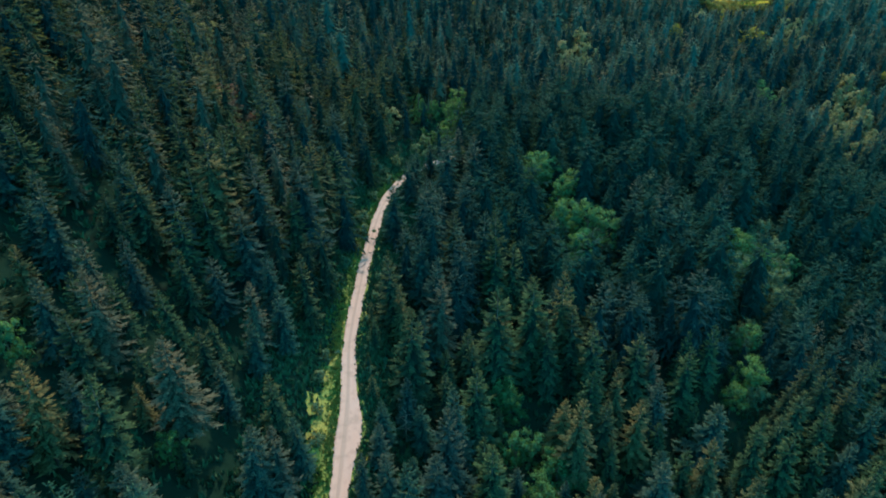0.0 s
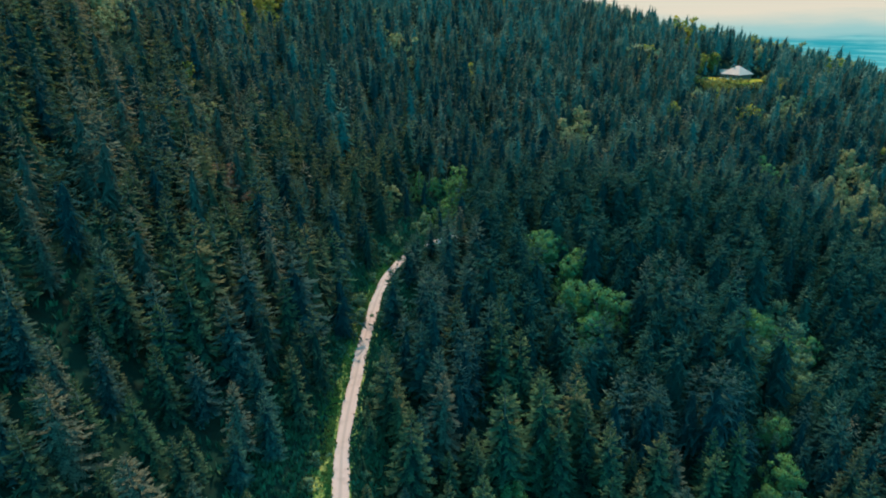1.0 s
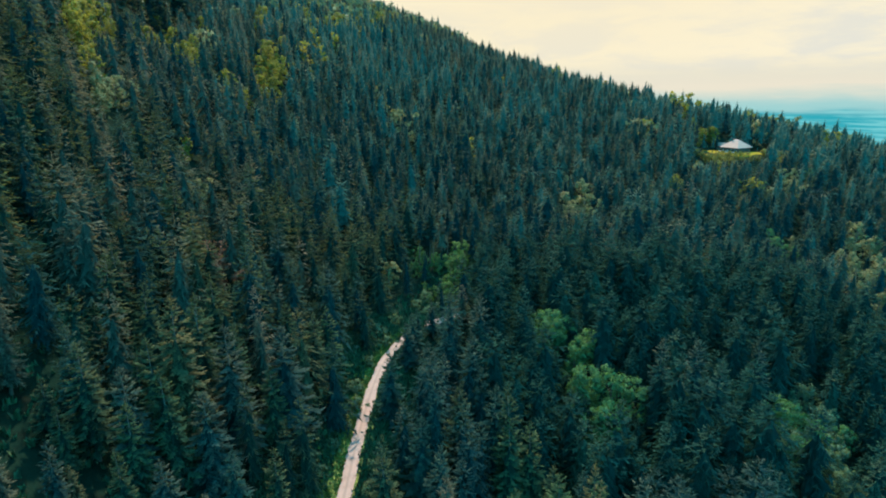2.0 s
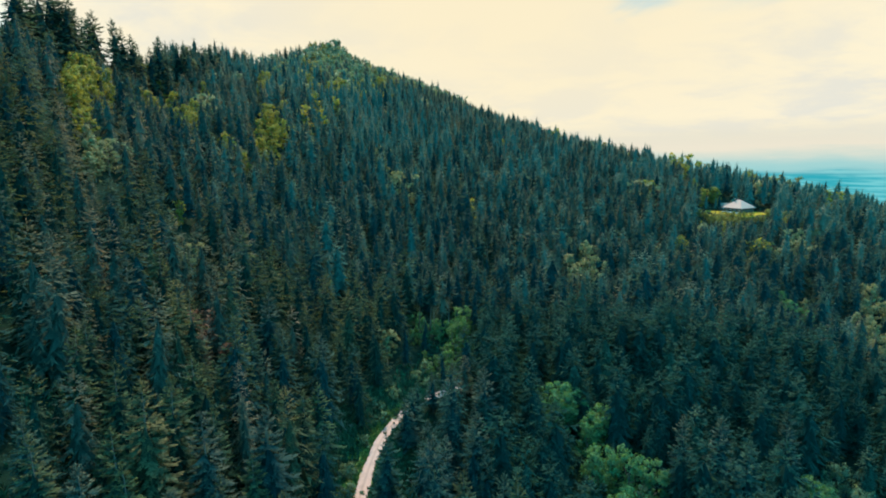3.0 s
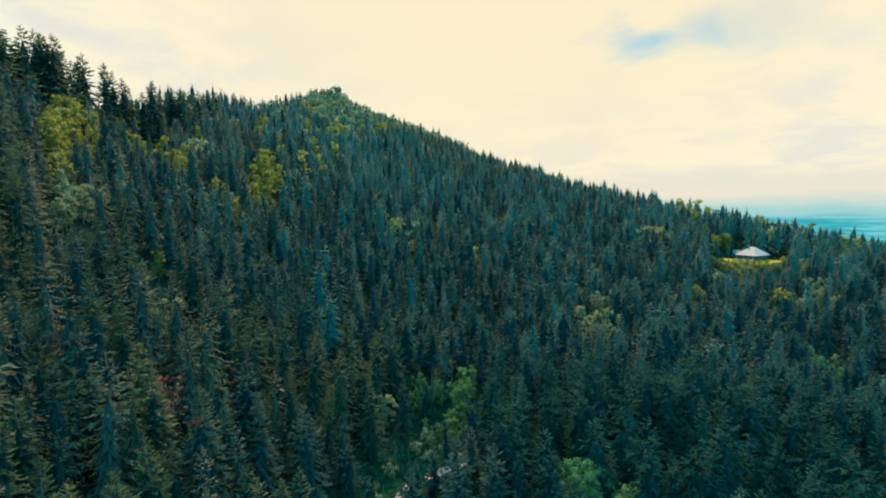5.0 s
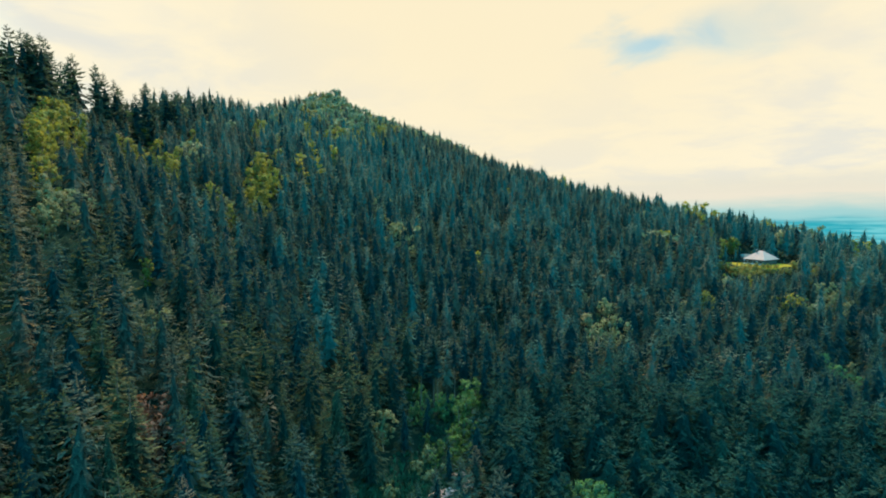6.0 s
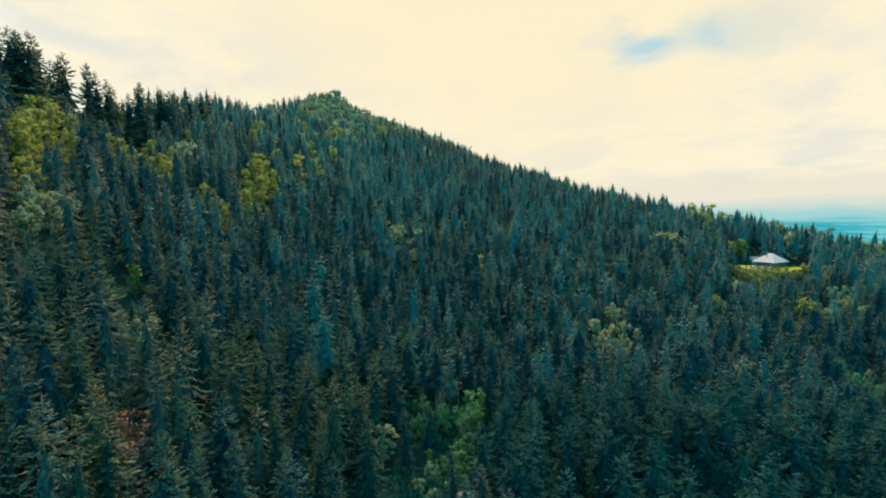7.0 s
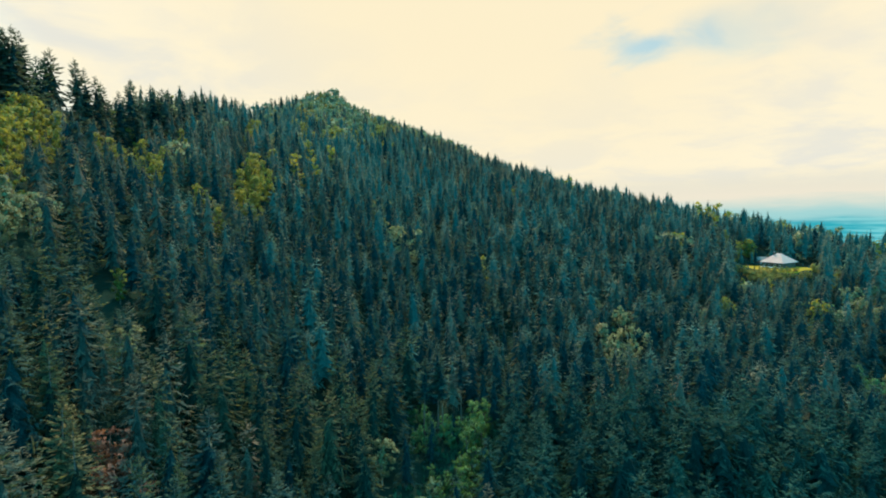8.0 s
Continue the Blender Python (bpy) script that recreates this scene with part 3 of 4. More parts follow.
TIPS_SLOPE = [
    (-40.1, 46.0, 33.0), (-35.0, 51.0, 19.7), (-26.2, 51.3, 18.2), (-24.2, 53.6, 15.0),
    (-36.8, 56.7, 29.4), (-22.5, 59.5, 11.1), (-47.6, 61.7, 36.3), (-25.7, 61.8, 17.4),
    (-33.1, 62.3, 17.9), (-46.5, 65.7, 32.4), (-36.6, 66.5, 21.7), (-35.9, 69.7, 20.3),
    (-48.2, 73.4, 34.3), (-41.8, 77.0, 30.3), (-28.2, 78.8, 21.2), (-31.1, 85.0, 21.4),
    (-40.9, 89.1, 32.2), (-64.4, 90.1, 42.8), (-36.4, 90.6, 27.2), (-55.2, 91.8, 37.6),
    (-49.3, 97.1, 30.5), (-43.0, 97.5, 41.5), (-35.5, 100.8, 34.2), (-49.3, 101.0, 30.2),
    (-42.4, 104.0, 37.8), (-50.1, 104.0, 40.5), (-31.0, 105.2, 24.3), (-59.1, 108.8, 44.4),
    (-29.5, 109.2, 30.0), (-38.9, 109.6, 30.3), (-44.5, 110.0, 35.1), (-59.5, 114.1, 44.3),
    (-44.2, 117.9, 37.3),
]
TIPS_HOLLOW = [
    (0.4, 61.0, 9.1), (36.1, 63.2, -5.1), (47.7, 68.6, -5.6), (9.6, 69.3, -4.4),
    (22.8, 70.5, 2.5), (-4.1, 70.5, 10.1), (57.2, 72.4, -4.8), (29.4, 75.7, -3.6),
    (21.3, 76.0, -3.8), (0.3, 77.0, 1.8), (40.9, 77.2, -11.2), (38.8, 79.8, -7.5),
    (-6.5, 80.2, 14.8), (41.4, 81.9, -5.1), (74.7, 82.7, -2.4), (0.5, 84.1, 1.0),
    (4.3, 87.8, 2.2), (38.4, 88.4, -0.2), (20.7, 88.5, 4.5), (8.8, 92.4, 2.8),
    (56.0, 93.0, -1.2), (12.4, 93.5, 1.3), (50.5, 93.9, -3.4), (-10.4, 96.3, 13.7),
    (59.1, 96.6, -4.3), (13.2, 97.0, -0.6), (-1.5, 98.1, 13.2), (32.0, 99.1, 1.1),
    (26.3, 99.2, 4.1), (79.3, 101.7, -1.0), (19.4, 102.8, 4.8), (24.1, 103.1, 3.4),
    (-5.0, 104.8, 13.7),
]
TIPS_UPPER = [
    (11.3, 105.4, 12.6), (15.6, 107.5, 10.7), (12.0, 109.7, 18.0), (8.6, 113.3, 16.1),
    (2.2, 116.1, 14.3), (-0.6, 128.1, 14.8), (60.2, 129.8, 11.7), (-80.8, 118.5, 52.8),
    (-28.3, 127.4, 25.6), (-59.4, 130.2, 43.2), (-50.3, 131.3, 44.5), (-41.1, 132.0, 39.4),
    (-26.2, 132.4, 24.4), (-3.7, 133.5, 15.4), (-64.0, 134.6, 50.6), (-56.1, 137.3, 45.7),
    (-40.9, 137.8, 33.8), (-48.2, 139.9, 36.0), (-42.4, 142.5, 33.8), (-9.0, 144.3, 15.7),
    (-62.3, 145.5, 51.1), (-36.6, 145.7, 33.9), (-7.9, 149.0, 16.2), (-41.1, 149.1, 39.8),
    (-37.5, 150.3, 32.6), (-27.0, 151.1, 26.9), (-51.2, 156.5, 46.4), (-31.8, 163.4, 28.5),
    (-65.4, 164.4, 51.4), (-25.8, 172.3, 34.3), (-66.8, 178.4, 48.5), (-19.5, 187.8, 33.1),
    (-62.3, 190.3, 47.6), (-77.3, 190.9, 54.8), (-51.6, 191.7, 47.3), (-12.3, 212.4, 38.6),
    (-36.1, 229.7, 50.2), (-26.2, 248.1, 35.1), (-54.3, 291.9, 63.1), (-146.2, 298.7, 131.2),
    (-139.1, 306.7, 106.8), (-140.3, 324.7, 128.3),
]
TIPS_FAR = [
    (58.6, 136.4, 13.6), (50.9, 139.5, 12.7), (78.4, 144.0, 15.1), (89.9, 146.3, -9.4),
    (9.2, 147.1, 21.7), (74.9, 150.0, 15.1), (90.2, 155.7, 12.1), (42.1, 156.2, 22.9),
    (65.1, 164.8, 13.8), (20.5, 166.0, 11.3), (17.2, 170.9, 24.5), (65.8, 173.6, 20.3),
    (66.1, 185.0, 14.7), (105.9, 187.8, 17.9), (50.9, 193.0, 21.0), (99.0, 193.5, 19.7),
    (23.5, 198.1, 29.1), (90.9, 199.3, 21.5), (74.1, 203.8, 21.5), (109.9, 204.7, 16.1),
    (73.2, 206.5, 21.8), (119.9, 209.0, 13.1), (48.1, 212.6, 27.7), (39.5, 215.4, 26.1),
    (51.9, 227.3, 27.2), (140.0, 278.4, 21.9), (83.4, 281.4, 27.9), (112.7, 291.9, 29.5),
    (44.7, 307.5, 50.4), (90.4, 330.1, 41.9), (242.6, 390.9, 45.0), (234.0, 438.9, 47.2),
    (199.9, 441.6, 56.8),
]


# broadleaf trees: x, y, height
GREEN_TREES = [
    (147.6, 245.8, 10), (32.3, 135.6, 14), (29.8, 154.7, 13), (38.3, 135, 14), (42.6, 133.4, 13), (33.9, 126.6, 12),
    (32.7, 146.5, 11), (86.1, 144.4, 12), (90.6, 138.9, 12), (84.5, 132.8, 10), (99.9, 139.9, 11), (69.9, 104.7, 9),
    (67.7, 94.3, 10), (61.5, 89.3, 8), (15.6, 72.7, 10), (12.9, 71.9, 9), (19.9, 69.3, 9), (16.6, 64.5, 9),
    (22, 68.5, 7), (-36.7, 51.4, 7), (-55.5, 55.5, 8), (10.8, 83.6, 9), (12.9, 81.6, 8), (27, 157, 13), (36, 150, 12),
    (140.7, 247, 12), (146.8, 264.5, 11),
]
KNOLL_TREES = [
    (-63.7, 418.3, 13), (-54.3, 524.8, 14), (-36.5, 523, 12), (-26, 488.7, 12), (-104.9, 557.8, 15), (-99.1, 608.1, 14),
    (-112, 612, 13), (-86, 600, 13), (-92, 585, 12), (-75, 590, 12), (-120, 595, 13), (-62, 560, 12),
]
HOLLOW_TREES = [(90.5, 147.2, 10), (83.5, 138.1, 9), (88.2, 137.6, 9), (92.4, 140.5, 10), (97.2, 139.6, 10), (86.3, 130.5, 9), (92.6, 131.8, 10), (79.2, 134.0, 8), (94.0, 152.5, 11), (98.5, 146.0, 11), (89.0, 124.5, 9), (68.5, 105.5, 6), (66.9, 90.5, 8), (72.5, 110.5, 6)]
GLADE_TREES = [(-2, 183, 6), (-4, 178, 5), (1.5, 176, 6), (4.5, 181, 7), (-6, 186, 5), (2.5, 197, 9), (7.5, 206, 11), (2, 190, 11), (1.2, 181, 9), (4.6, 194.2, 11), (3.0, 187, 10), (6.0, 199, 11), (0.6, 184.5, 9), (4.8, 202, 12), (5, 197, 10), (-0.5, 177, 8)]
YELLOW_TREES = [
    (-124.8, 229.2, 15), (-132.4, 249.8, 13), (-139.3, 255.6, 13), (-119.8, 220, 13), (-129.8, 255.9, 14), (-122.8, 240.2, 12),
    (-130.3, 279.9, 13), (-126.9, 282.6, 13), (-126.8, 291.3, 11), (-115.2, 280.9, 10), (-108.3, 277.4, 12), (-126.1, 344.4, 11),
    (-117.2, 425, 13), (-94.3, 356.1, 14), (-91.1, 331.9, 12), (-83.3, 328.2, 14), (-87.6, 312.8, 12), (-80.4, 306.3, 13),
    (-95.6, 381.5, 11), (-96.5, 476.1, 16), (-90.9, 473.3, 13), (-57.6, 480.6, 14), (-66.3, 499.5, 12), (46.6, 447.2, 11),
    (51.9, 445, 10), (120.3, 308.8, 10), (170.4, 402.8, 12), (184.9, 409.8, 12), (173, 415.7, 12), (-81.1, 200.1, 9),
    (-109.7, 205.3, 12), (-134.4, 243, 14), (-127.8, 235.6, 15), (-123.8, 225.4, 14), (-136.4, 258.7, 15), (-152.9, 317.7, 15),
    (-147.7, 326.2, 15), (-139.6, 319.6, 14), (-129.2, 308.2, 14), (-110.7, 283.9, 13), (-113.9, 295.5, 13), (-176.1, 315.3, 15),
    (-94.7, 352.8, 15), (-91.7, 338, 15), (-89.5, 346, 14), (-82.8, 334.5, 14), (-90.4, 318, 14), (-84.5, 320, 15), (-84.3, 302.4, 13),
    (-93.7, 379.4, 14), (-120.8, 433.8, 15), (-114.7, 408.3, 14), (-133.9, 488.9, 14), (-119, 509.8, 14), (-103.1, 496.6, 14),
    (-94.4, 282, 11), (-84.4, 274.2, 11), (174.5, 406.2, 12), (182.2, 411.3, 12), (168.3, 396, 11), (119.4, 304.5, 11),
]
PALE_TREES = [
    (-101.2, 194.6, 12), (-100.7, 199, 11), (-99.8, 190.1, 10), (-35, 445.6, 13), (-70.3, 341.7, 10), (63.9, 273.5, 16),
    (60.3, 254.5, 15), (54.1, 249.4, 13), (54.8, 261, 14), (59.8, 291.1, 10), (185.4, 320.7, 14), (188.1, 331.1, 13),
    (187.7, 313.3, 13), (171.1, 312.8, 11), (202, 363.4, 9), (216, 370.6, 9), (-69.9, 179.5, 10), (-16.9, 183.2, 11),
    (106.2, 299.3, 9), (155.4, 303.9, 10), (-87, 281.3, 10), (-134.9, 563.5, 12), (-136.5, 385, 12),
    (-105.4, 200.6, 11), (-102.1, 193.9, 10), (-98.9, 187.1, 10), (205.7, 364.5, 9), (196, 335.7, 12), (209.1, 342.4, 11),
]
PALE_GROVE = [(178, 240, 14), (183, 262, 15), (176, 226, 13), (170, 240, 14), (186, 243, 14), (198, 268, 14), (181, 232, 13), (196, 283, 13), (193.3, 275.1, 16), (191.4, 261.8, 15), (173.3, 247.6, 14), (188.3, 251.1, 14), (168.2, 231.2, 14), (164.2, 217.8, 13), (171, 255, 12), (156.8, 263.7, 10), (146.2, 202.5, 10)]
BUSHES = [(HOUSE[0] + 0.89 * a + 0.45 * b, HOUSE[1] - 0.45 * a + 0.89 * b, h) for a, b, h in (
    (-25, -27, 2.2), (-22, -28, 2.4), (-18.5, -29, 2.6), (-15, -28.5, 2.4), (-12, -28, 2.8), (-9, -28, 3.2), (-6, -27.5, 3.6), (-3, -27, 3.4), (0, -27, 3.0),
    (-21, -32, 3.2), (-17, -34, 3.8), (-13, -34, 4.0), (-9.5, -33, 4.6), (-6, -32.5, 4.4), (-2, -31.5, 4.0), (2, -27, 2.6), (5, -26, 2.8), (9, -25, 3.0), (13, -22, 3.4), (-7, -20, 2.6), (-3.5, -19.5, 2.8), (0, -19, 2.5), (3.5, -18.5, 2.7), (7, -17.5, 2.4), (-10, -22, 2.4), (-15, -39, 5.0), (-10, -38, 4.8), (-5, -37, 4.6),
    (18, -12, 4.4), (22, -9, 4.8), (26, -10, 5.0), (30, -13, 5.4), (34, -10, 5.0))]
SHRUBS = [(-20.4, 127.1, 3.6), (-21.6, 121, 3.2), (-20.6, 133.4, 3.8), (-18.5, 144, 3.6), (-22.8, 115, 3.0), (-23, 84, 3.0), (-23.6, 79, 2.6), (-22.5, 72, 2.4), (-21.8, 66, 2.8), (-22, 60, 2.6),
          (-15.0, 88, 2.0), (-15.4, 96, 2.2), (-15.2, 103, 2.2), (-14.6, 110, 2.0), (-14.4, 82, 1.8), (-16, 153, 3.4), (-17.5, 158, 3.6), (-14, 164, 3.6), (-1, 178, 3.6), (2, 182, 4.0), (6, 180, 3.4), (-5, 174, 3.2), (-6, 181, 4), (-9, 176, 3.5)]
UNDERWOOD = [(-6.3, 206.5, 4.0), (-9.7, 202.2, 4.6), (-3.3, 203.4, 4.4), (-7.2, 198.0, 4.2), (-1.2, 199.9, 5.0), (-11.4, 208.8, 3.6), (-5.0, 200.6, 3.8), (-2.0, 207.8, 4.0), (-8.5, 210.0, 4.2), (0.8, 205.0, 4.6), (-10.6, 197.5, 4.4)]
DYING = [(-54.3, 146, 13), (-58.0, 153, 12)]
TALL_BARE = [(-8.2, 203, 21), (-4.6, 207.5, 23), (-3.3, 206, 19), (1.5, 212, 22), (-14.8, 218, 20), (15, 258, 21), (17.0, 262, 20), (22.5, 264, 21), (16, 275, 20), (20.5, 280, 21), (25, 270, 21)]
SKYLINE_TIPS = [
    (-150, 237, 132.1), (-150, 243, 129.8), (-150, 253, 135.2), (-151, 259, 135.4), (-150, 264, 135.1), (-150, 270, 135.0), (-154, 246, 132.0),
    (-155, 256, 130.6), (-156, 270, 136.9), (-152, 287, 132.8), (-149, 303, 133.4), (-147, 313, 126.2), (-145, 333, 131.0),
    (-149, 262, 133.4), (-148, 264, 134.9), (-149, 270, 130.9), (-152, 280, 129.0), (-151, 290, 134.3), (-151, 285, 128.2), (-146, 299, 131.4),
    (-146, 303, 129.0), (-144, 306, 126.9), (-143, 312, 117.3), (-140, 325, 129.4), (-141, 318, 122.6), (-142, 335, 122.8), (-139, 345, 129.5),
    (-139, 352, 130.3), (-139, 362, 131.4), (-139, 376, 133.5), (-141, 400, 138.7), (-144, 420, 141.0), (-145, 455, 146.7), (-148, 490, 150.4),
    (-148, 580, 166.4), (-145, 600, 170.9), (-137, 625, 177.3), (-129, 640, 183.1), (-112, 655, 186.6), (-103, 655, 183.6), (-96, 655, 179.5),
]
SKYLINE = [(x, y, max(15.0, z - float(ground(x, y)[0]))) for x, y, z in SKYLINE_TIPS]


def place_tree(source, x, y, h, wide):
    z = float(ground(x, y)[0])
    m = pose(x, y, z - 0.15, rng.uniform(-2.5, 2.5), rng.uniform(-2.5, 2.5), rng.uniform(0, 360)) @ Matrix.Diagonal((h * wide, h * wide, h, 1))
    return copy_thing(source, m)


def tree_source(name, trunk, crown, label, category, group):
    top = new(name)
    for part_name, me in (("trunk", trunk), ("crown", crown)):
        ob = new(part_name, me)
        ob.parent = top
    return tagged(top, label, category, group)


def remove(top):
    for ob in (*top.children_recursive, top):
        bpy.data.objects.remove(ob)


NEAR, OLIVE_NEAR = [], []
for i in range(9):
    wide, low = rng.uniform(0.21, 0.27), rng.uniform(0.07, 0.16)
    v, t, f, n = spruce_crown(rng, 18, 9, 13, 0.34, wide, low, 0.47, 12, 10, 0.75, 0.34, 0.74)
    fresh = i >= 5
    crown = triangles("spruce_crown", v, t, LIT_SHOOTS if fresh else NEEDLES, np.full(len(v), 0.0), f, n)
    (OLIVE_NEAR if fresh else NEAR).append(tree_source("spruce_tree", trunk_mesh("spruce_trunk", 0.0135, 0.96, 8, BARK), crown,
                                                  "spruce with olive-green fresh shoots, coloured as if sunlit, on its upper branches" if fresh else "tall dark green spruce with drooping tiered branches", "tree", "spruces on the slope"))

taken = [(-12.7, 55.5), (-7.0, 154.5), (-3.2, 158.5), (1.2, 161.5), (4.8, 164.0), (-12.3, 125.0), (-13.8, 121.6)]
listed = TIPS_SLOPE + TIPS_HOLLOW + TIPS_UPPER + TIPS_FAR
near_trees, mid_trees, far_trees = [], [], []
for x, y, tip in listed:
    z = float(ground(x, y)[0])
    taken.append((x, y))
    (near_trees if y < 150 else mid_trees).append((x, y, min(max(tip - z, 11.0), 27.0)))

broad = [(x, y) for x, y, h in GREEN_TREES + HOLLOW_TREES + KNOLL_TREES + GLADE_TREES + YELLOW_TREES + PALE_TREES + PALE_GROVE + TALL_BARE + DYING + SKYLINE]


def clearing(x, y):
    """Metres along and across the contour from the middle of the house's clearing."""
    hx, hy = x - HOUSE[0], y - HOUSE[1]
    return hx * 0.89 - hy * 0.45 + 1.5, hx * 0.45 + hy * 0.89 + 8.5


def fill(x0, x1, y0, y1, step, keep):
    """Jittered stand of trees, clear of the road, the house and the placed trees."""
    xs, ys = np.meshgrid(np.arange(x0, x1, step), np.arange(y0, y1, step))
    xs, ys = xs.ravel() + rng.uniform(-0.42, 0.42, xs.size) * step, ys.ravel() + rng.uniform(-0.42, 0.42, xs.size) * step
    ok = keep(xs, ys)
    d, _, side = road_gap(xs, ys)
    left = np.where(ys < 88, 7.2, np.where(ys < 105, 4.8, 4.4))
    right = 3.6
    ok &= d > np.where(ys > 156, 2.1, np.where(side < 0, left, right))
    ok &= ((xs - 3) / 6) ** 2 + ((ys - 191) / 12) ** 2 > 1
    along = np.clip(((xs + 14) * 15 + (ys - 157) * 33) / 1314.0, 0, 1)
    ok &= np.hypot(xs + 14 - 15 * along, ys - 157 - 33 * along) > 6.5
    ok &= ~((xs > -15) & (xs < -7) & (ys > 112) & (ys < 156))
    across, away = clearing(xs, ys)
    ok &= np.hypot(across / 16.5, away / 13.5) > 1
    ok &= np.hypot(xs - HOUSE[0], ys - HOUSE[1]) > 11.5
    ok &= (np.hypot(xs - 225, ys - 371) > 6) & (np.hypot(xs - 188.5, ys - 406.5) > 6)
    for bx, by in broad:
        ok &= (xs - bx) ** 2 + (ys - by) ** 2 > np.where(by > 170, 4.3, 3.4) ** 2
    for px, py in taken:
        ok &= (xs - px) ** 2 + (ys - py) ** 2 > 4.2 ** 2
    return xs[ok], ys[ok]


def in_view(x, y, pad=10):
    """The wedge of land that the flight looks over."""
    crest = np.interp(x, (-260, -160, -150, -117, -60, 15, 60, 100, 190, 330), (420, 480, 620, 700, 695, 665, 625, 560, 520, 470))
    return (np.abs(x) < 26 + pad + 0.80 * np.maximum(y, 0)) & (x > -260) & (x < 340) & (y < crest + 15)


nx, ny = fill(-90, 100, 38, 190, 6.4, lambda x, y: in_view(x, y))
ex, ey = fill(-90, 100, 38, 190, 5.2, lambda x, y: in_view(x, y))
for x, y in zip(ex, ey):
    if ((nx - x) ** 2 + (ny - y) ** 2).min() > 4.5 ** 2:
        nx, ny = np.append(nx, x), np.append(ny, y)
order = np.argsort(ny)
nx, ny = nx[order], ny[order]
room = 294 - len(near_trees)
heights = np.clip(rng.normal(20.0, 3.6, len(nx)) - 3.5 * (nx < -25) * (ny < 115) + 2.2 * wobble(nx * 2.1, ny * 2.1), 9, 27)
beside, _, side = road_gap(nx, ny)
heights = np.where((side > 0) & (beside < 14) & (ny > 45) & (ny < 155), np.minimum(heights, rng.uniform(0.75, 1.0, len(nx)) * (4.0 + 3.0 * (beside - 3.2))), heights)
for i in range(len(nx)):
    (near_trees if i < room else mid_trees).append((nx[i], ny[i], heights[i]))

mx, my = fill(-260, 330, 30, 205, 6.8, lambda x, y: in_view(x, y) & ~((x > -90) & (x < 100) & (y < 190)))
mid_trees += list(zip(mx, my, np.clip(rng.normal(19.5, 3.6, len(mx)) + 2.2 * wobble(mx * 2.1, my * 2.1), 9, 27)))
fx, fy = fill(-260, 340, 205, 720, 6.2, lambda x, y: in_view(x, y))
far_trees += list(zip(fx, fy, np.clip(rng.normal(18.5, 2.4, len(fx)) + 1.4 * wobble(fx * 1.7, fy * 1.7), 9, 26)))



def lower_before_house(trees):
    """Young growth on the slope below the house's meadow, capped under the sight line from the flight."""
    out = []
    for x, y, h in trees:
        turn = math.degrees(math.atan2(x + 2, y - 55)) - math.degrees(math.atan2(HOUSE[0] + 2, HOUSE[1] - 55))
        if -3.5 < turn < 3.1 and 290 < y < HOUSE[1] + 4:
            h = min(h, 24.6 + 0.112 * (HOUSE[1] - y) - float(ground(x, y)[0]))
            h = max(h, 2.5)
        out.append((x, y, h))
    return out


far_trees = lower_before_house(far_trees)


def lower_under_ridge(trees):
    """Keeps the canopy well under the tall trees of the ridge's near end."""
    tips = np.array(sorted((q for q in SKYLINE_TIPS if q[1] < 330), key=lambda q: q[1]))
    out = []
    for x, y, h in trees:
        if x < -112 and 215 < y < 345:
            cap = np.interp(y, tips[:, 1], tips[:, 2]) - 13 - 0.25 * max(0.0, x + 148) - float(ground(x, y)[0])
            h = min(h, max(cap, 6.0))
        out.append((x, y, h))
    return out


far_trees = [q for q in far_trees if not (q[0] < -152 and 280 < q[1] < 440)]
far_trees, mid_trees = lower_under_ridge(far_trees), lower_under_ridge(mid_trees)


def lower_by_clumps(trees):
    """Young spruces stand on the open valley side of the clumps of broadleaf trees."""
    rows = YELLOW_TREES + PALE_TREES + PALE_GROVE + GREEN_TREES + HOLLOW_TREES + GLADE_TREES + DYING + TALL_BARE[::3] + [(-7.0, 71.0, 10)]
    clumps = np.array([q[:2] for q in rows])
    tall = np.array([q[2] for q in rows])
    way = clumps - (-2.0, 10.0)
    way /= np.linalg.norm(way, axis=1, keepdims=True)
    out = []
    for x, y, h in trees:
        d = clumps - (x, y)
        ahead, aside = (d * way).sum(1), np.abs(d[:, 0] * way[:, 1] - d[:, 1] * way[:, 0])
        steep = (clumps[:, 0] < -75) & (clumps[:, 1] < 365) | (clumps[:, 0] > 60) & (clumps[:, 1] < 160)
        if ((aside < np.where(steep, 4.5, 3.6)) & (ahead > -2 * steep) & (ahead < np.where(steep, 1.7, 1.1) * tall)).any():
            h *= 0.45 if abs(x) > 60 else 0.55
        out.append((x, y, h))
    return out


near_trees = [(x, y, h * (0.8 if x < -18 and y < 85 else 0.9 if y < 85 else 1.0)) for x, y, h in near_trees]
near_trees = lower_by_clumps(near_trees) + [(-7.0, 154.5, 11.0), (-3.2, 158.5, 11.5), (1.2, 161.5, 12.0), (4.8, 164.0, 12.0)]
far_trees, mid_trees = lower_by_clumps(far_trees), lower_by_clumps(mid_trees)
chance = rng.uniform(0, 1, len(far_trees))
leafy, kept = [], []
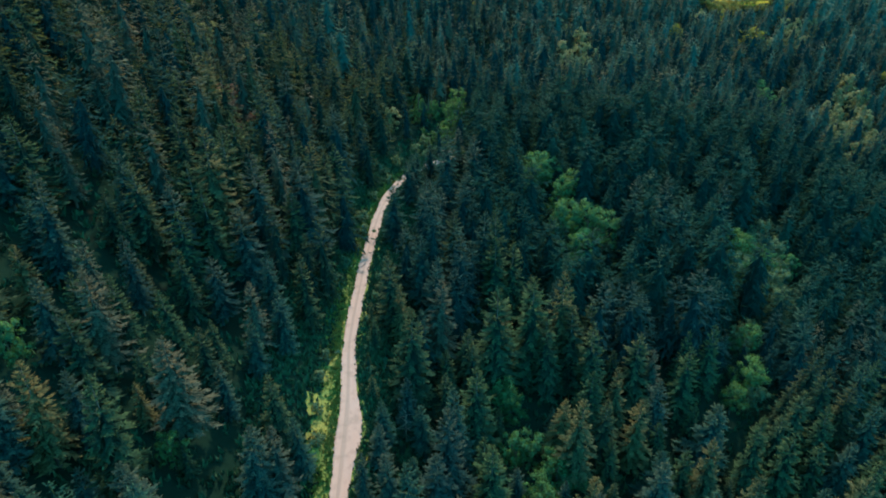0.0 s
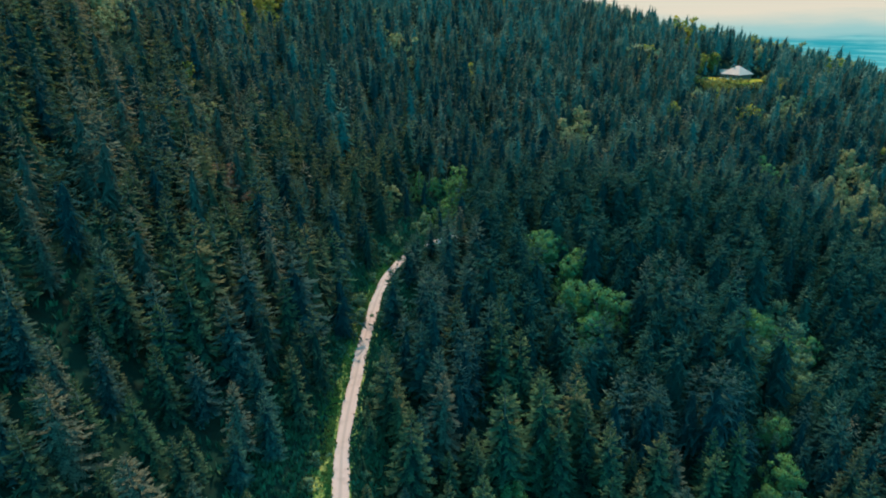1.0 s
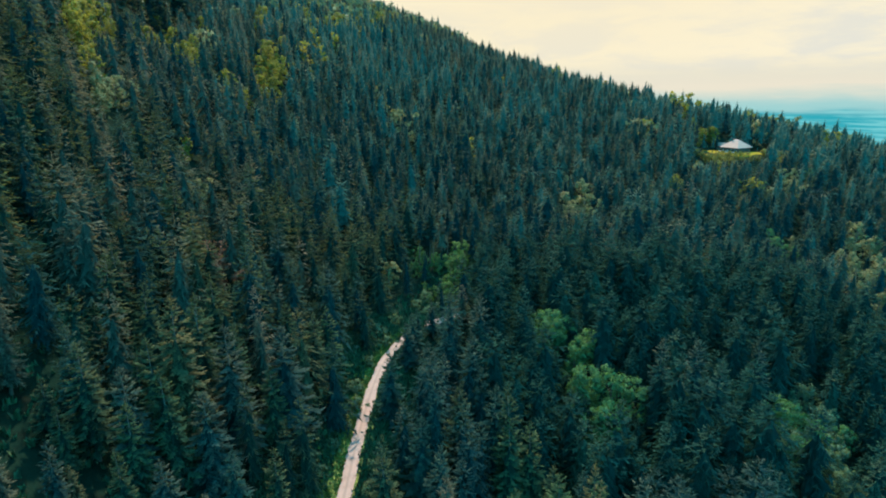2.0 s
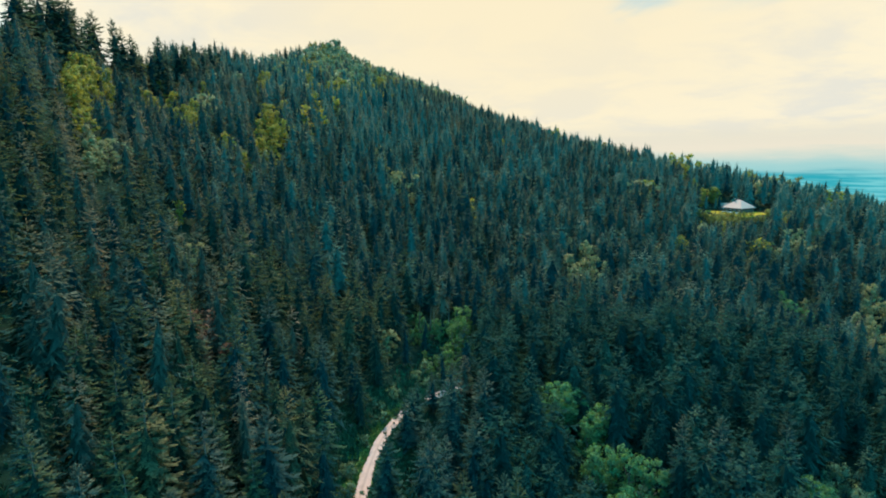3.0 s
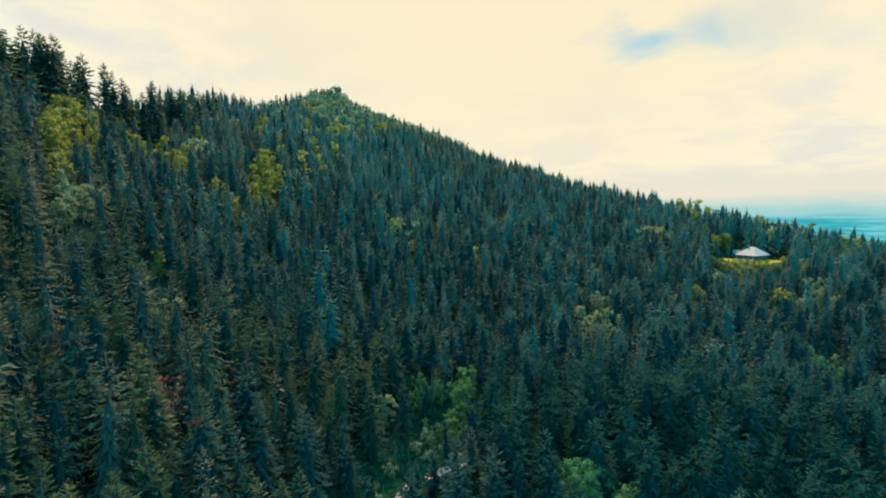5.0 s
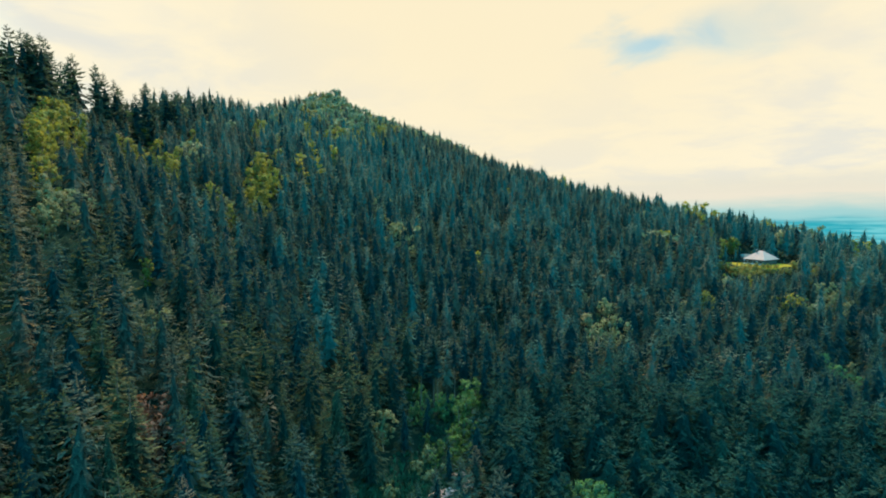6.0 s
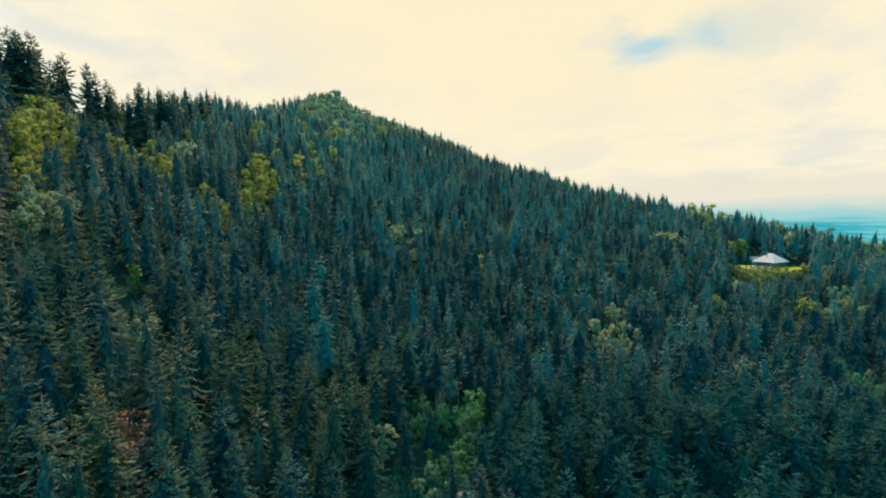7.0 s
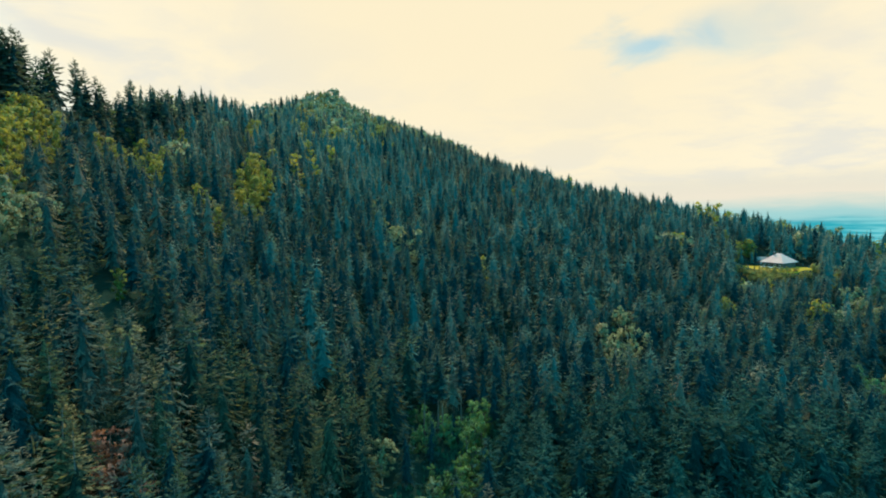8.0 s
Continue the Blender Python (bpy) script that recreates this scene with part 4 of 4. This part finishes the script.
for (x, y, h), c in zip(far_trees, chance):
    share = 0.006 + 0.035 * math.exp(-((x + 105) / 40) ** 2) + 0.75 * math.exp(-((x + 76) / 55) ** 2 - ((y - 605) / 62) ** 2) + 0.16 * math.exp(-((x - 15) / 50) ** 2 - ((y - 590) / 40) ** 2) + 0.02 * (x > 120)
    (leafy if c < share and y > 270 else kept).append((x, y, h))
far_trees = kept
for i, (x, y, h) in enumerate(near_trees):
    likely = 0.8 if x > 5 and y < 112 else 0.06 if x > 20 else (0.4 if y < 92 else 0.75) if x < -25 else 0.35 if 70 < y < 125 else 0.15
    kind = OLIVE_NEAR if rng.uniform() < likely else NEAR
    place_tree(kind[i % len(kind)], x, y, h, rng.uniform(0.85, 1.15))
place_tree(NEAR[1], -12.0, 124.0, 17.0, 1.15)        # the broad spruce before the bend of the track
place_tree(NEAR[2], -12.7, 55.5, 12.3, 0.7)
for top in NEAR + OLIVE_NEAR:
    remove(top)


def stand(name, trees, shapes, mat, label):
    """Many trees joined into one object of stuff."""
    verts, tris, tint, fresh, normals, count = [], [], [], [], [], 0
    arr = np.array(trees)
    zs = ground(arr[:, 0], arr[:, 1]) if len(arr) < 4000 else np.concatenate([ground(a[:, 0], a[:, 1]) for a in np.array_split(arr, 8)])
    for i, (x, y, h) in enumerate(trees):
        v, t, f, n = shapes[i % len(shapes)]
        a, w = rng.uniform(0, 2 * np.pi), h * rng.uniform(0.85, 1.2) * (1 + 0.15 * float(smooth(x, -20, 40)))
        c, s = math.cos(a) * w, math.sin(a) * w
        lx, ly = rng.uniform(-0.03, 0.03, 2) * h
        p = np.stack([v[:, 0] * c - v[:, 1] * s + x + lx * v[:, 2], v[:, 0] * s + v[:, 1] * c + y + ly * v[:, 2], v[:, 2] * h + zs[i] - 0.1], 1)
        verts.append(p)
        tris.append(t + count)
        normals.append(np.stack([(n[:, 0] * c - n[:, 1] * s) / w, (n[:, 0] * s + n[:, 1] * c) / w, n[:, 2]], 1))
        tint.append(np.full(len(v), rng.uniform(0, 1)))
        fresh.append(f)
        count += len(v)
    ob = new(name, triangles(name, np.concatenate(verts), np.concatenate(tris), mat, np.concatenate(tint), np.concatenate(fresh), np.concatenate(normals)))
    return tagged(ob, label, "forest", kind="stuff")


MID = [spruce_crown(rng, 16, 7, 7, 0.36, rng.uniform(0.22, 0.29), rng.uniform(0.06, 0.16), 0.47, 12, 10, 0.7, 0.38, 0.74, 0.85, 0.3, 0.6) for _ in range(12)]
WIDE_CROWNS = [spruce_crown(rng, 16, 8, 6, 0.38, rng.uniform(0.24, 0.31), rng.uniform(0.06, 0.16), 0.58, 11, 8, 0.6, 0.46, 0.76, 0.85, 0.4, 0.45) for _ in range(12)]
FAR = [spruce_crown(rng, 13, 7, 4, 0.44, rng.uniform(0.23, 0.29), rng.uniform(0.08, 0.2), 0.62, 11, 8, 0.65, 0.50, 0.88, 1.0, 0.5, 0.35) for _ in range(14)]
DISTANT = [spruce_crown(rng, 11, 6, 3, 0.46, rng.uniform(0.22, 0.28), rng.uniform(0.12, 0.24), 0.66, 8, 6, 0.6, 0.56, 0.95, 1.0, 0.55, 0.25) for _ in range(14)]
ridge = []
for i in range(4):
    v, t, f, n = spruce_crown(rng, 20, 9, 9, 0.36, 0.25, 0.08, 0.55, 8, 12, 0.6, 0.38, 0.84)
    ridge.append(tree_source("spruce_tree", trunk_mesh("ridge_trunk", 0.0135, 0.96, 8, BARK), triangles("ridge_crown", v, t, NEEDLES, np.zeros(len(v)), f, n), "tall dark spruce standing out against the sky on the ridge", "tree", "spruces on the ridge"))
for i, (x, y, h) in enumerate(SKYLINE):
    place_tree(ridge[i % 4], x, y, h, rng.uniform(1.1, 1.4) * min(1.0, 26 / h))
for top in ridge:
    remove(top)
bx, by = fill(-75, 75, -48, 38, 9.0, lambda x, y: (y < 36) | (np.abs(x) > 30 + 0.8 * y))
back_trees = list(zip(bx, by, np.clip(rng.normal(19.0, 3.0, len(bx)), 12, 25)))
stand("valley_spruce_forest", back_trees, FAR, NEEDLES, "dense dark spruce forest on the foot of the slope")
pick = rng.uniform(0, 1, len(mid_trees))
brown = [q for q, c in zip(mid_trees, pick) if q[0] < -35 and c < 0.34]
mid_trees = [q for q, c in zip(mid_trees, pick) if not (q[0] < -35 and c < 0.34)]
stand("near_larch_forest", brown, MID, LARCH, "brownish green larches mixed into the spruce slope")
hollow_stand = [q for q in mid_trees if q[0] > 8 and q[1] > 105]
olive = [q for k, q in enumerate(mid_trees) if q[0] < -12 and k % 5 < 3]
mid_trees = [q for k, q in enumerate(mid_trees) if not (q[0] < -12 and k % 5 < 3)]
stand("olive_spruce_forest", olive, MID, LIT_SHOOTS, "spruces with olive-green fresh shoots, coloured as if sunlit, on the upper slope")
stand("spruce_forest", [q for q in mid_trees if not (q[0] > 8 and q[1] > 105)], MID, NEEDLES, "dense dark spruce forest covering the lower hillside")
stand("hollow_spruce_forest", hollow_stand, WIDE_CROWNS, DULL_NEEDLES, "broad spruces coloured darker as if shaded, crowding the hollow below the house")
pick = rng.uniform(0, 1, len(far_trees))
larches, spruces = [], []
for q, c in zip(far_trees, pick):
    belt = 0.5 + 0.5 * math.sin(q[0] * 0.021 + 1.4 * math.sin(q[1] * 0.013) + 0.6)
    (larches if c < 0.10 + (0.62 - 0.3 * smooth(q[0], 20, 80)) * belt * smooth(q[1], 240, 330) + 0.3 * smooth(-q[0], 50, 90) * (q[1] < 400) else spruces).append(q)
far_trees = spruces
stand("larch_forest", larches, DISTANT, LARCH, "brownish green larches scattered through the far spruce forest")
# The share of lightened spruces grows with distance, as haze would.
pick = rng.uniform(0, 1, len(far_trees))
hazed_trees = [q for q, c in zip(far_trees, pick) if c < 0.12 + 0.68 * smooth(q[1], 250, 400)]
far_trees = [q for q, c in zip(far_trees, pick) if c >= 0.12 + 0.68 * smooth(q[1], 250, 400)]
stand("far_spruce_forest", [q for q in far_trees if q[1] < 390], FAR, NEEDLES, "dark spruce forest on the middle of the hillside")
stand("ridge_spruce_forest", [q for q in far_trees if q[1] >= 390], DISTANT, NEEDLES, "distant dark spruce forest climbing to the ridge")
stand("fir_forest", [q for q in hazed_trees if q[1] < 390], FAR, HAZED_NEEDLES, "blue-green hillside spruces coloured lighter to stand in for haze")
stand("ridge_fir_forest", [q for q in hazed_trees if q[1] >= 390], DISTANT, HAZED_NEEDLES, "distant blue-green spruces climbing to the ridge, coloured lighter to stand in for haze")
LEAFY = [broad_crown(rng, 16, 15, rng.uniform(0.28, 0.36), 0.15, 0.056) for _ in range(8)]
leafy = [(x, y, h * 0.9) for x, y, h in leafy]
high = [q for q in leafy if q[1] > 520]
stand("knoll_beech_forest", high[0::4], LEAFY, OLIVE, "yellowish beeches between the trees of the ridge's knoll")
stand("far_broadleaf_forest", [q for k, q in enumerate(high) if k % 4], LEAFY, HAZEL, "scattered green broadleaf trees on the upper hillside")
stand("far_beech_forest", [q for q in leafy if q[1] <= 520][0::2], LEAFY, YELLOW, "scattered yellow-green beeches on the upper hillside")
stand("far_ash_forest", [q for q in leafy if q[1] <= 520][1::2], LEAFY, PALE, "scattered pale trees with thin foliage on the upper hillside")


def broad_trees(rows, mat, bark, name, label, group, clumps=34, per=42, spread=(0.27, 0.36), low=0.25, leaf=0.035):
    sources = []
    for i in range(5):
        v, t, f, n = broad_crown(rng, clumps, per, rng.uniform(*spread), low, leaf)
        sources.append(tree_source(name, limbs_mesh(name + "_trunk", rng, spread[0], bark), triangles(name + "_crown", v, t, mat, np.zeros(len(v)), f, n), label, "shrub" if "shrub" in name or "bush" in name else "tree", group))
    for i, (x, y, h) in enumerate(rows):
        place_tree(sources[i % 5], x, y, h, rng.uniform(0.75, 1.1))
    for top in sources:
        remove(top)


broad_trees(GREEN_TREES, LEAVES, BARK, "broadleaf_tree", "bright green young broadleaf tree among the spruces", "green broadleaf trees", 40, 78, leaf=0.025)
broad_trees(HOLLOW_TREES, HAZEL, BARK, "broadleaf_tree", "soft green broadleaf tree in the hollow between dark spruces", "trees in the hollow", 40, 60, (0.3, 0.42), 0.15, 0.03)
broad_trees(KNOLL_TREES, HAZEL, BARK, "broadleaf_tree", "green broadleaf tree on the ridge's knoll", "trees on the knoll", 26, 26, leaf=0.05)
broad_trees(GLADE_TREES, BIRCH, BARK, "birch_tree", "slender yellow-green birch in a small glade", "birches in the glade", 34, 36, (0.17, 0.23), 0.10, 0.026)
broad_trees(YELLOW_TREES, YELLOW, BARK, "beech_tree", "yellow-green beech tree in fresh leaf between dark spruces", "yellow-green trees", 40, 40, (0.18, 0.28), 0.10, 0.028)
broad_trees(PALE_TREES + PALE_GROVE, PALE, PALE_BARK, "ash_tree", "pale grey-green tree with thin new foliage", "pale trees", 38, 28, (0.2, 0.3), 0.16, 0.032)
broad_trees(BUSHES, OLIVE, BARK, "bush", "pale olive bush at the meadow's edge", "bushes by the meadow", 20, 26, (0.5, 0.7), 0.1, 0.09)
broad_trees(SHRUBS, HAZEL, BARK, "shrub", "leafy green shrub beside the gravel track", "shrubs along the track", 22, 30, (0.45, 0.65), 0.08, 0.075)
broad_trees(UNDERWOOD, LEAVES, BARK, "shrub", "green shrub growing under bare-trunked spruces", "underwood", 22, 30, (0.4, 0.6), 0.08, 0.07)

# spruces with long bare trunks, and rusty bushes
v, t, f, n = spruce_crown(rng, 12, 8, 7, 0.5, 0.24, 0.50)
bare = tree_source("spruce_tree", trunk_mesh("bare_trunk", 0.009, 0.95, 8, BARK), triangles("high_crown", v, t, NEEDLES, np.zeros(len(v)), f, n), "tall spruce with a long bare brown trunk", "tree", "bare-trunked spruces")
for x, y, h in TALL_BARE:
    place_tree(bare, x, y, h, rng.uniform(0.9, 1.1))
remove(bare)
broad_trees([(x, y, h * 0.68) for x, y, h in DYING], RUST, BARK, "dry_bush", "round rust-red dry bush between the spruces", "rust-red bushes", 26, 40, (0.42, 0.5), 0.15, 0.05)


def build_snag(x, y, h):
    """A dead bare tree with crooked pale limbs."""
    top = tagged(new("dead_tree"), "dead bare tree with crooked pale grey limbs", "tree")
    ob = new("trunk", trunk_mesh("snag_trunk", 0.011, 0.97, 8, PALE_BARK, 0.04))
    ob.parent = top
    for i in range(12):
        a, z = i * 2.4, 0.42 + 0.045 * i
        bm = bmesh.new()
        p, r = Vector((0.04 * z * z, 0, z)), 0.004
        d = Vector((math.cos(a), math.sin(a), 0.35))
        for k in range(4):
            q = p + d * (0.05 - 0.007 * k)
            m = Matrix.Translation((p + q) / 2) @ (q - p).to_track_quat("Z", "Y").to_matrix().to_4x4()
            bmesh.ops.create_cone(bm, cap_ends=True, segments=5, radius1=r, radius2=r * 0.7, depth=(q - p).length * 1.06, matrix=m)
            p, r = q, r * 0.7
            d = d + Vector((rng.uniform(-0.5, 0.5), rng.uniform(-0.5, 0.5), rng.uniform(-0.4, 0.3)))
        part("limb", bm, PALE_BARK, top)
    top.matrix_world = pose(x, y, float(ground(x, y)[0]) - 0.2, 3, -4, 40) @ Matrix.Diagonal((h, h, h, 1))


build_snag(-7.0, 71.0, 9.0)


# ---- house and clearing ----
def box(bm, x0, x1, y0, y1, z0, z1, bevel=0.0):
    made = bmesh.ops.create_cube(bm, size=1.0, matrix=Matrix.Translation(((x0 + x1) / 2, (y0 + y1) / 2, (z0 + z1) / 2)) @ Matrix.Diagonal((x1 - x0, y1 - y0, z1 - z0, 1)))
    if bevel:
        edges = list({e for v in made["verts"] for e in v.link_edges})
        bmesh.ops.bevel(bm, geom=edges, offset=bevel, segments=1, affect="EDGES")
    return bm


def build_house():
    house = tagged(new("mountain_house"), "low dark timber mountain house with a broad pale hipped roof", "house")
    half, eave, wall_h = 6.9, 0.9, 3.4
    b = half - eave
    part("wall", box(bmesh.new(), -b, b, -b, b, -0.6, wall_h), TIMBER, house)
    part("plinth", box(bmesh.new(), -b - 0.15, b + 0.15, -b - 0.15, b + 0.15, -1.6, 0.35, 0.04), STONE, house, "grey masonry plinth")
    bm = bmesh.new()
    base = [bm.verts.new((sx * half, sy * half, wall_h - 0.25)) for sx, sy in ((-1, -1), (1, -1), (1, 1), (-1, 1))]
    rim = [bm.verts.new((sx * half, sy * half, wall_h)) for sx, sy in ((-1, -1), (1, -1), (1, 1), (-1, 1))]
    ridge = [bm.verts.new((-1.1, 0, wall_h + 4.8)), bm.verts.new((1.1, 0, wall_h + 4.8))]
    bm.faces.new(base[::-1])
    for i in range(4):
        bm.faces.new((base[i], base[(i + 1) % 4], rim[(i + 1) % 4], rim[i]))
    bm.faces.new((rim[0], rim[1], ridge[1], ridge[0]))
    bm.faces.new((rim[1], rim[2], ridge[1]))
    bm.faces.new((rim[2], rim[3], ridge[0], ridge[1]))
    bm.faces.new((rim[3], rim[0], ridge[0]))
    roof = part("roof", bm, ROOF, house, "pale grey hipped sheet roof")
    part("chimney", box(bmesh.new(), -2.3, -1.6, -1.7, -1.0, wall_h + 2.6, wall_h + 5.3, 0.04), TIMBER, roof)
    part("chimney_cap", box(bmesh.new(), -2.42, -1.48, -1.82, -0.88, wall_h + 5.3, wall_h + 5.45, 0.02), STONE, roof)
    for side in range(2):
        for k in range(4):
            u = -4.6 + k * 3.05
            win = new("window")
            win.parent = house
            lo, hi = (u - 0.55, u + 0.55)
            for name, mat, d0, d1, grow in (("frame", WHITE, 0.02, 0.08, 0.0), ("pane", GLASS, 0.03, 0.10, -0.09)):
                a, c, z0, z1 = lo - grow, hi + grow, 1.1 - grow, 2.4 + grow
                bm = bmesh.new()
                if side == 0:
                    box(bm, a, c, -b - d1, -b - d0, z0, z1)
                else:
                    box(bm, -b - d1, -b - d0, a, c, z0, z1)
                part(name, bm, mat, win)
    porch = part("balcony", box(bmesh.new(), -b, b, -b - 2.0, -b - 0.05, 0.1, 0.32, 0.03), TIMBER, house)
    for z in (0.55, 0.95):
        part("rail", box(bmesh.new(), -b, b, -b - 2.02, -b - 1.94, z, z + 0.2), WHITE, porch, "white painted balcony board")
    for k in range(6):
        x = -b + 0.1 + k * (2 * b - 0.2) / 5
        part("post", box(bmesh.new(), x - 0.08, x + 0.08, -b - 2.0, -b - 1.84, -1.2, 3.2), TIMBER, porch)
    house.matrix_world = pose(*HOUSE, 28.4, 0, 0, -64)
    return house


build_house()


def build_outbuilding(x, y, turn):
    """Small shed with a low gabled grey roof."""
    shed = tagged(new("shed"), "small dark timber shed with a grey gabled roof behind the house", "shed")
    part("wall", box(bmesh.new(), -3.4, 3.4, -2.2, 2.2, -0.8, 2.4), TIMBER, shed)
    bm = bmesh.new()
    ends = []
    for x0 in (-3.8, 3.8):
        ends.append([bm.verts.new((x0, dy, dz)) for dy, dz in ((-2.7, 2.1), (0, 4.0), (2.7, 2.1), (2.7, 2.28), (0, 4.2), (-2.7, 2.28))])
    for k in range(6):
        n = (k + 1) % 6
        bm.faces.new((ends[0][k], ends[0][n], ends[1][n], ends[1][k]))
    bm.faces.new(ends[0][::-1])
    bm.faces.new(ends[1])
    bmesh.ops.recalc_face_normals(bm, faces=bm.faces)
    part("roof", bm, SLATE, shed, "grey sheet roof")
    part("door", box(bmesh.new(), -0.6, 0.6, -2.26, -2.18, 0.0, 2.0), STONE, shed)
    shed.matrix_world = pose(x, y, float(ground(x, y)[0]), 0, 0, turn)


def build_woodpile(x, y, turn, label, size=1.0):
    """Stacked pale logs."""
    pile = tagged(new("log_pile"), label, "log pile")
    for row in range(4):
        for k in range(7 - row):
            bm = bmesh.new()
            cy, cz = (k - (6 - row) / 2) * 0.86, 0.42 + row * 0.74
            bmesh.ops.create_cone(bm, cap_ends=True, segments=9, radius1=0.42, radius2=0.36 + 0.04 * (k % 2), depth=5.0 + 0.5 * ((k * 3 + row) % 3),
                                  matrix=Matrix.Translation((0.2 * ((k + row) % 3), cy, cz)) @ Matrix.Rotation(radians(90), 4, "Y"))
            part("log", bm, PALE_WOOD, pile)
    pile.matrix_world = pose(x, y, float(ground(x, y)[0]) - 0.05, 0, 0, turn) @ Matrix.Diagonal((size, size, size, 1))


build_outbuilding(188.5, 406.5, -20)
build_woodpile(225.0, 371.0, 35, "pile of pale cut logs beside the meadow")
build_woodpile(1.5, 170.6, 20, "pile of pale cut logs beside the track", 0.55)


def build_meadow():
    """Mown clearing round the house, laid over the ground."""
    verts, faces = [], []
    rings, spokes = 12, 40
    for i in range(rings + 1):
        for k in range(spokes):
            a = 2 * math.pi * k / spokes
            r = (1 + 0.1 * math.sin(3 * a) + 0.07 * math.sin(5 * a + 1)) * i / rings
            across, away = 18 * r * math.cos(a) - 1.5, 14 * r * math.sin(a) - 6
            x, y = HOUSE[0] + across * 0.89 + away * 0.45, HOUSE[1] - across * 0.45 + away * 0.89
            verts.append((x, y, float(ground(x, y)[0]) + (0.35 if i < rings else -0.5)))
    for i in range(rings):
        for k in range(spokes):
            a, b = i * spokes + k, i * spokes + (k + 1) % spokes
            faces.append((a, b, b + spokes, a + spokes))
    ob = mesh_object("meadow", verts, faces, MEADOW)
    ob.data.shade_smooth()
    tagged(ob, "yellow-green mown meadow around the house", "meadow", kind="structure")


build_meadow()


def tufts(name, rows, label, mat, lift=0.0):
    """Grass and herbs as many thin blades in clumps: rows of x, y, size."""
    verts, tris, k = [], [], 0
    arr = np.array(rows)
    zs = ground(arr[:, 0], arr[:, 1]) + lift
    for (x, y, s), z in zip(arr, zs):
        for _ in range(5):
            a = rng.uniform(0, 2 * np.pi)
            c, n = math.cos(a), math.sin(a)
            w = s * 0.32
            lean = rng.uniform(-0.5, 0.5, 2) * s
            verts += [(x - c * w, y - n * w, z - 0.05), (x + c * w, y + n * w, z - 0.05), (x + lean[0], y + lean[1], z + s * rng.uniform(0.6, 1.2))]
            tris.append((k, k + 1, k + 2))
            k += 3
    ob = new(name, triangles(name, np.array(verts), np.array(tris), mat))
    return tagged(ob, label, "grass", kind="stuff")


rows, ferns = [], []
line = spline(ROAD, 40)
for i in range(len(line) - 1):
    p, q = line[i], line[i + 1]
    d = (q - p)[:2] / np.hypot(*(q - p)[:2])
    side = np.array([d[1], -d[0]])
    l, r = road_width(p[1])
    if p[1] > 160:
        continue
    for _ in range(26):
        left = rng.uniform() < 0.62
        off = -l - abs(rng.normal(0.2, 1.5)) if left else r + abs(rng.normal(0.1, 0.9))
        c = p[:2] + side * off + rng.uniform(-0.4, 0.4, 2)
        (rows if left else ferns).append((c[0], c[1], rng.uniform(0.25, 0.75)))
    for _ in range(22):
        off, left = rng.uniform(0.5, 10.0), rng.uniform() < 0.5
        c = p[:2] + side * (-l - off - (2.6 if p[1] < 88 else 1.0) if left else r + off)
        ferns.append((c[0], c[1], rng.uniform(0.5, 1.5)))
for _ in range(1600):
    a = rng.uniform(0, 1.8)
    ferns.append((-14 + 15 * a + rng.normal(0, 4.5), 157 + 33 * a + rng.normal(0, 3.0), rng.uniform(0.6, 1.6)))
xs, ys = rng.uniform(-75, 95, 5200), rng.uniform(42, 120, 5200)
ferns += [(x, y, rng.uniform(0.6, 1.6)) for x, y in zip(xs, ys) if float(road_gap(np.array([x]), np.array([y]))[0][0]) > 6]
tufts("verge_grass", rows, "yellow-green grass and herbs along the road's edges", GRASS, 0.3)
tufts("undergrowth", ferns, "dark green ferns and brambles under the trees", FERN)

# more of the forest at the foot of the slope
vx, vy = fill(-75, 75, -52, 40, 8.0, lambda x, y: (y < 38) | (np.abs(x) > 30 + 0.8 * y))
stand("valley_fir_forest", list(zip(vx, vy, np.clip(rng.normal(17.0, 3.5, len(vx)), 9, 24))), DISTANT, DULL_NEEDLES, "dark spruces crowding the foot of the slope")
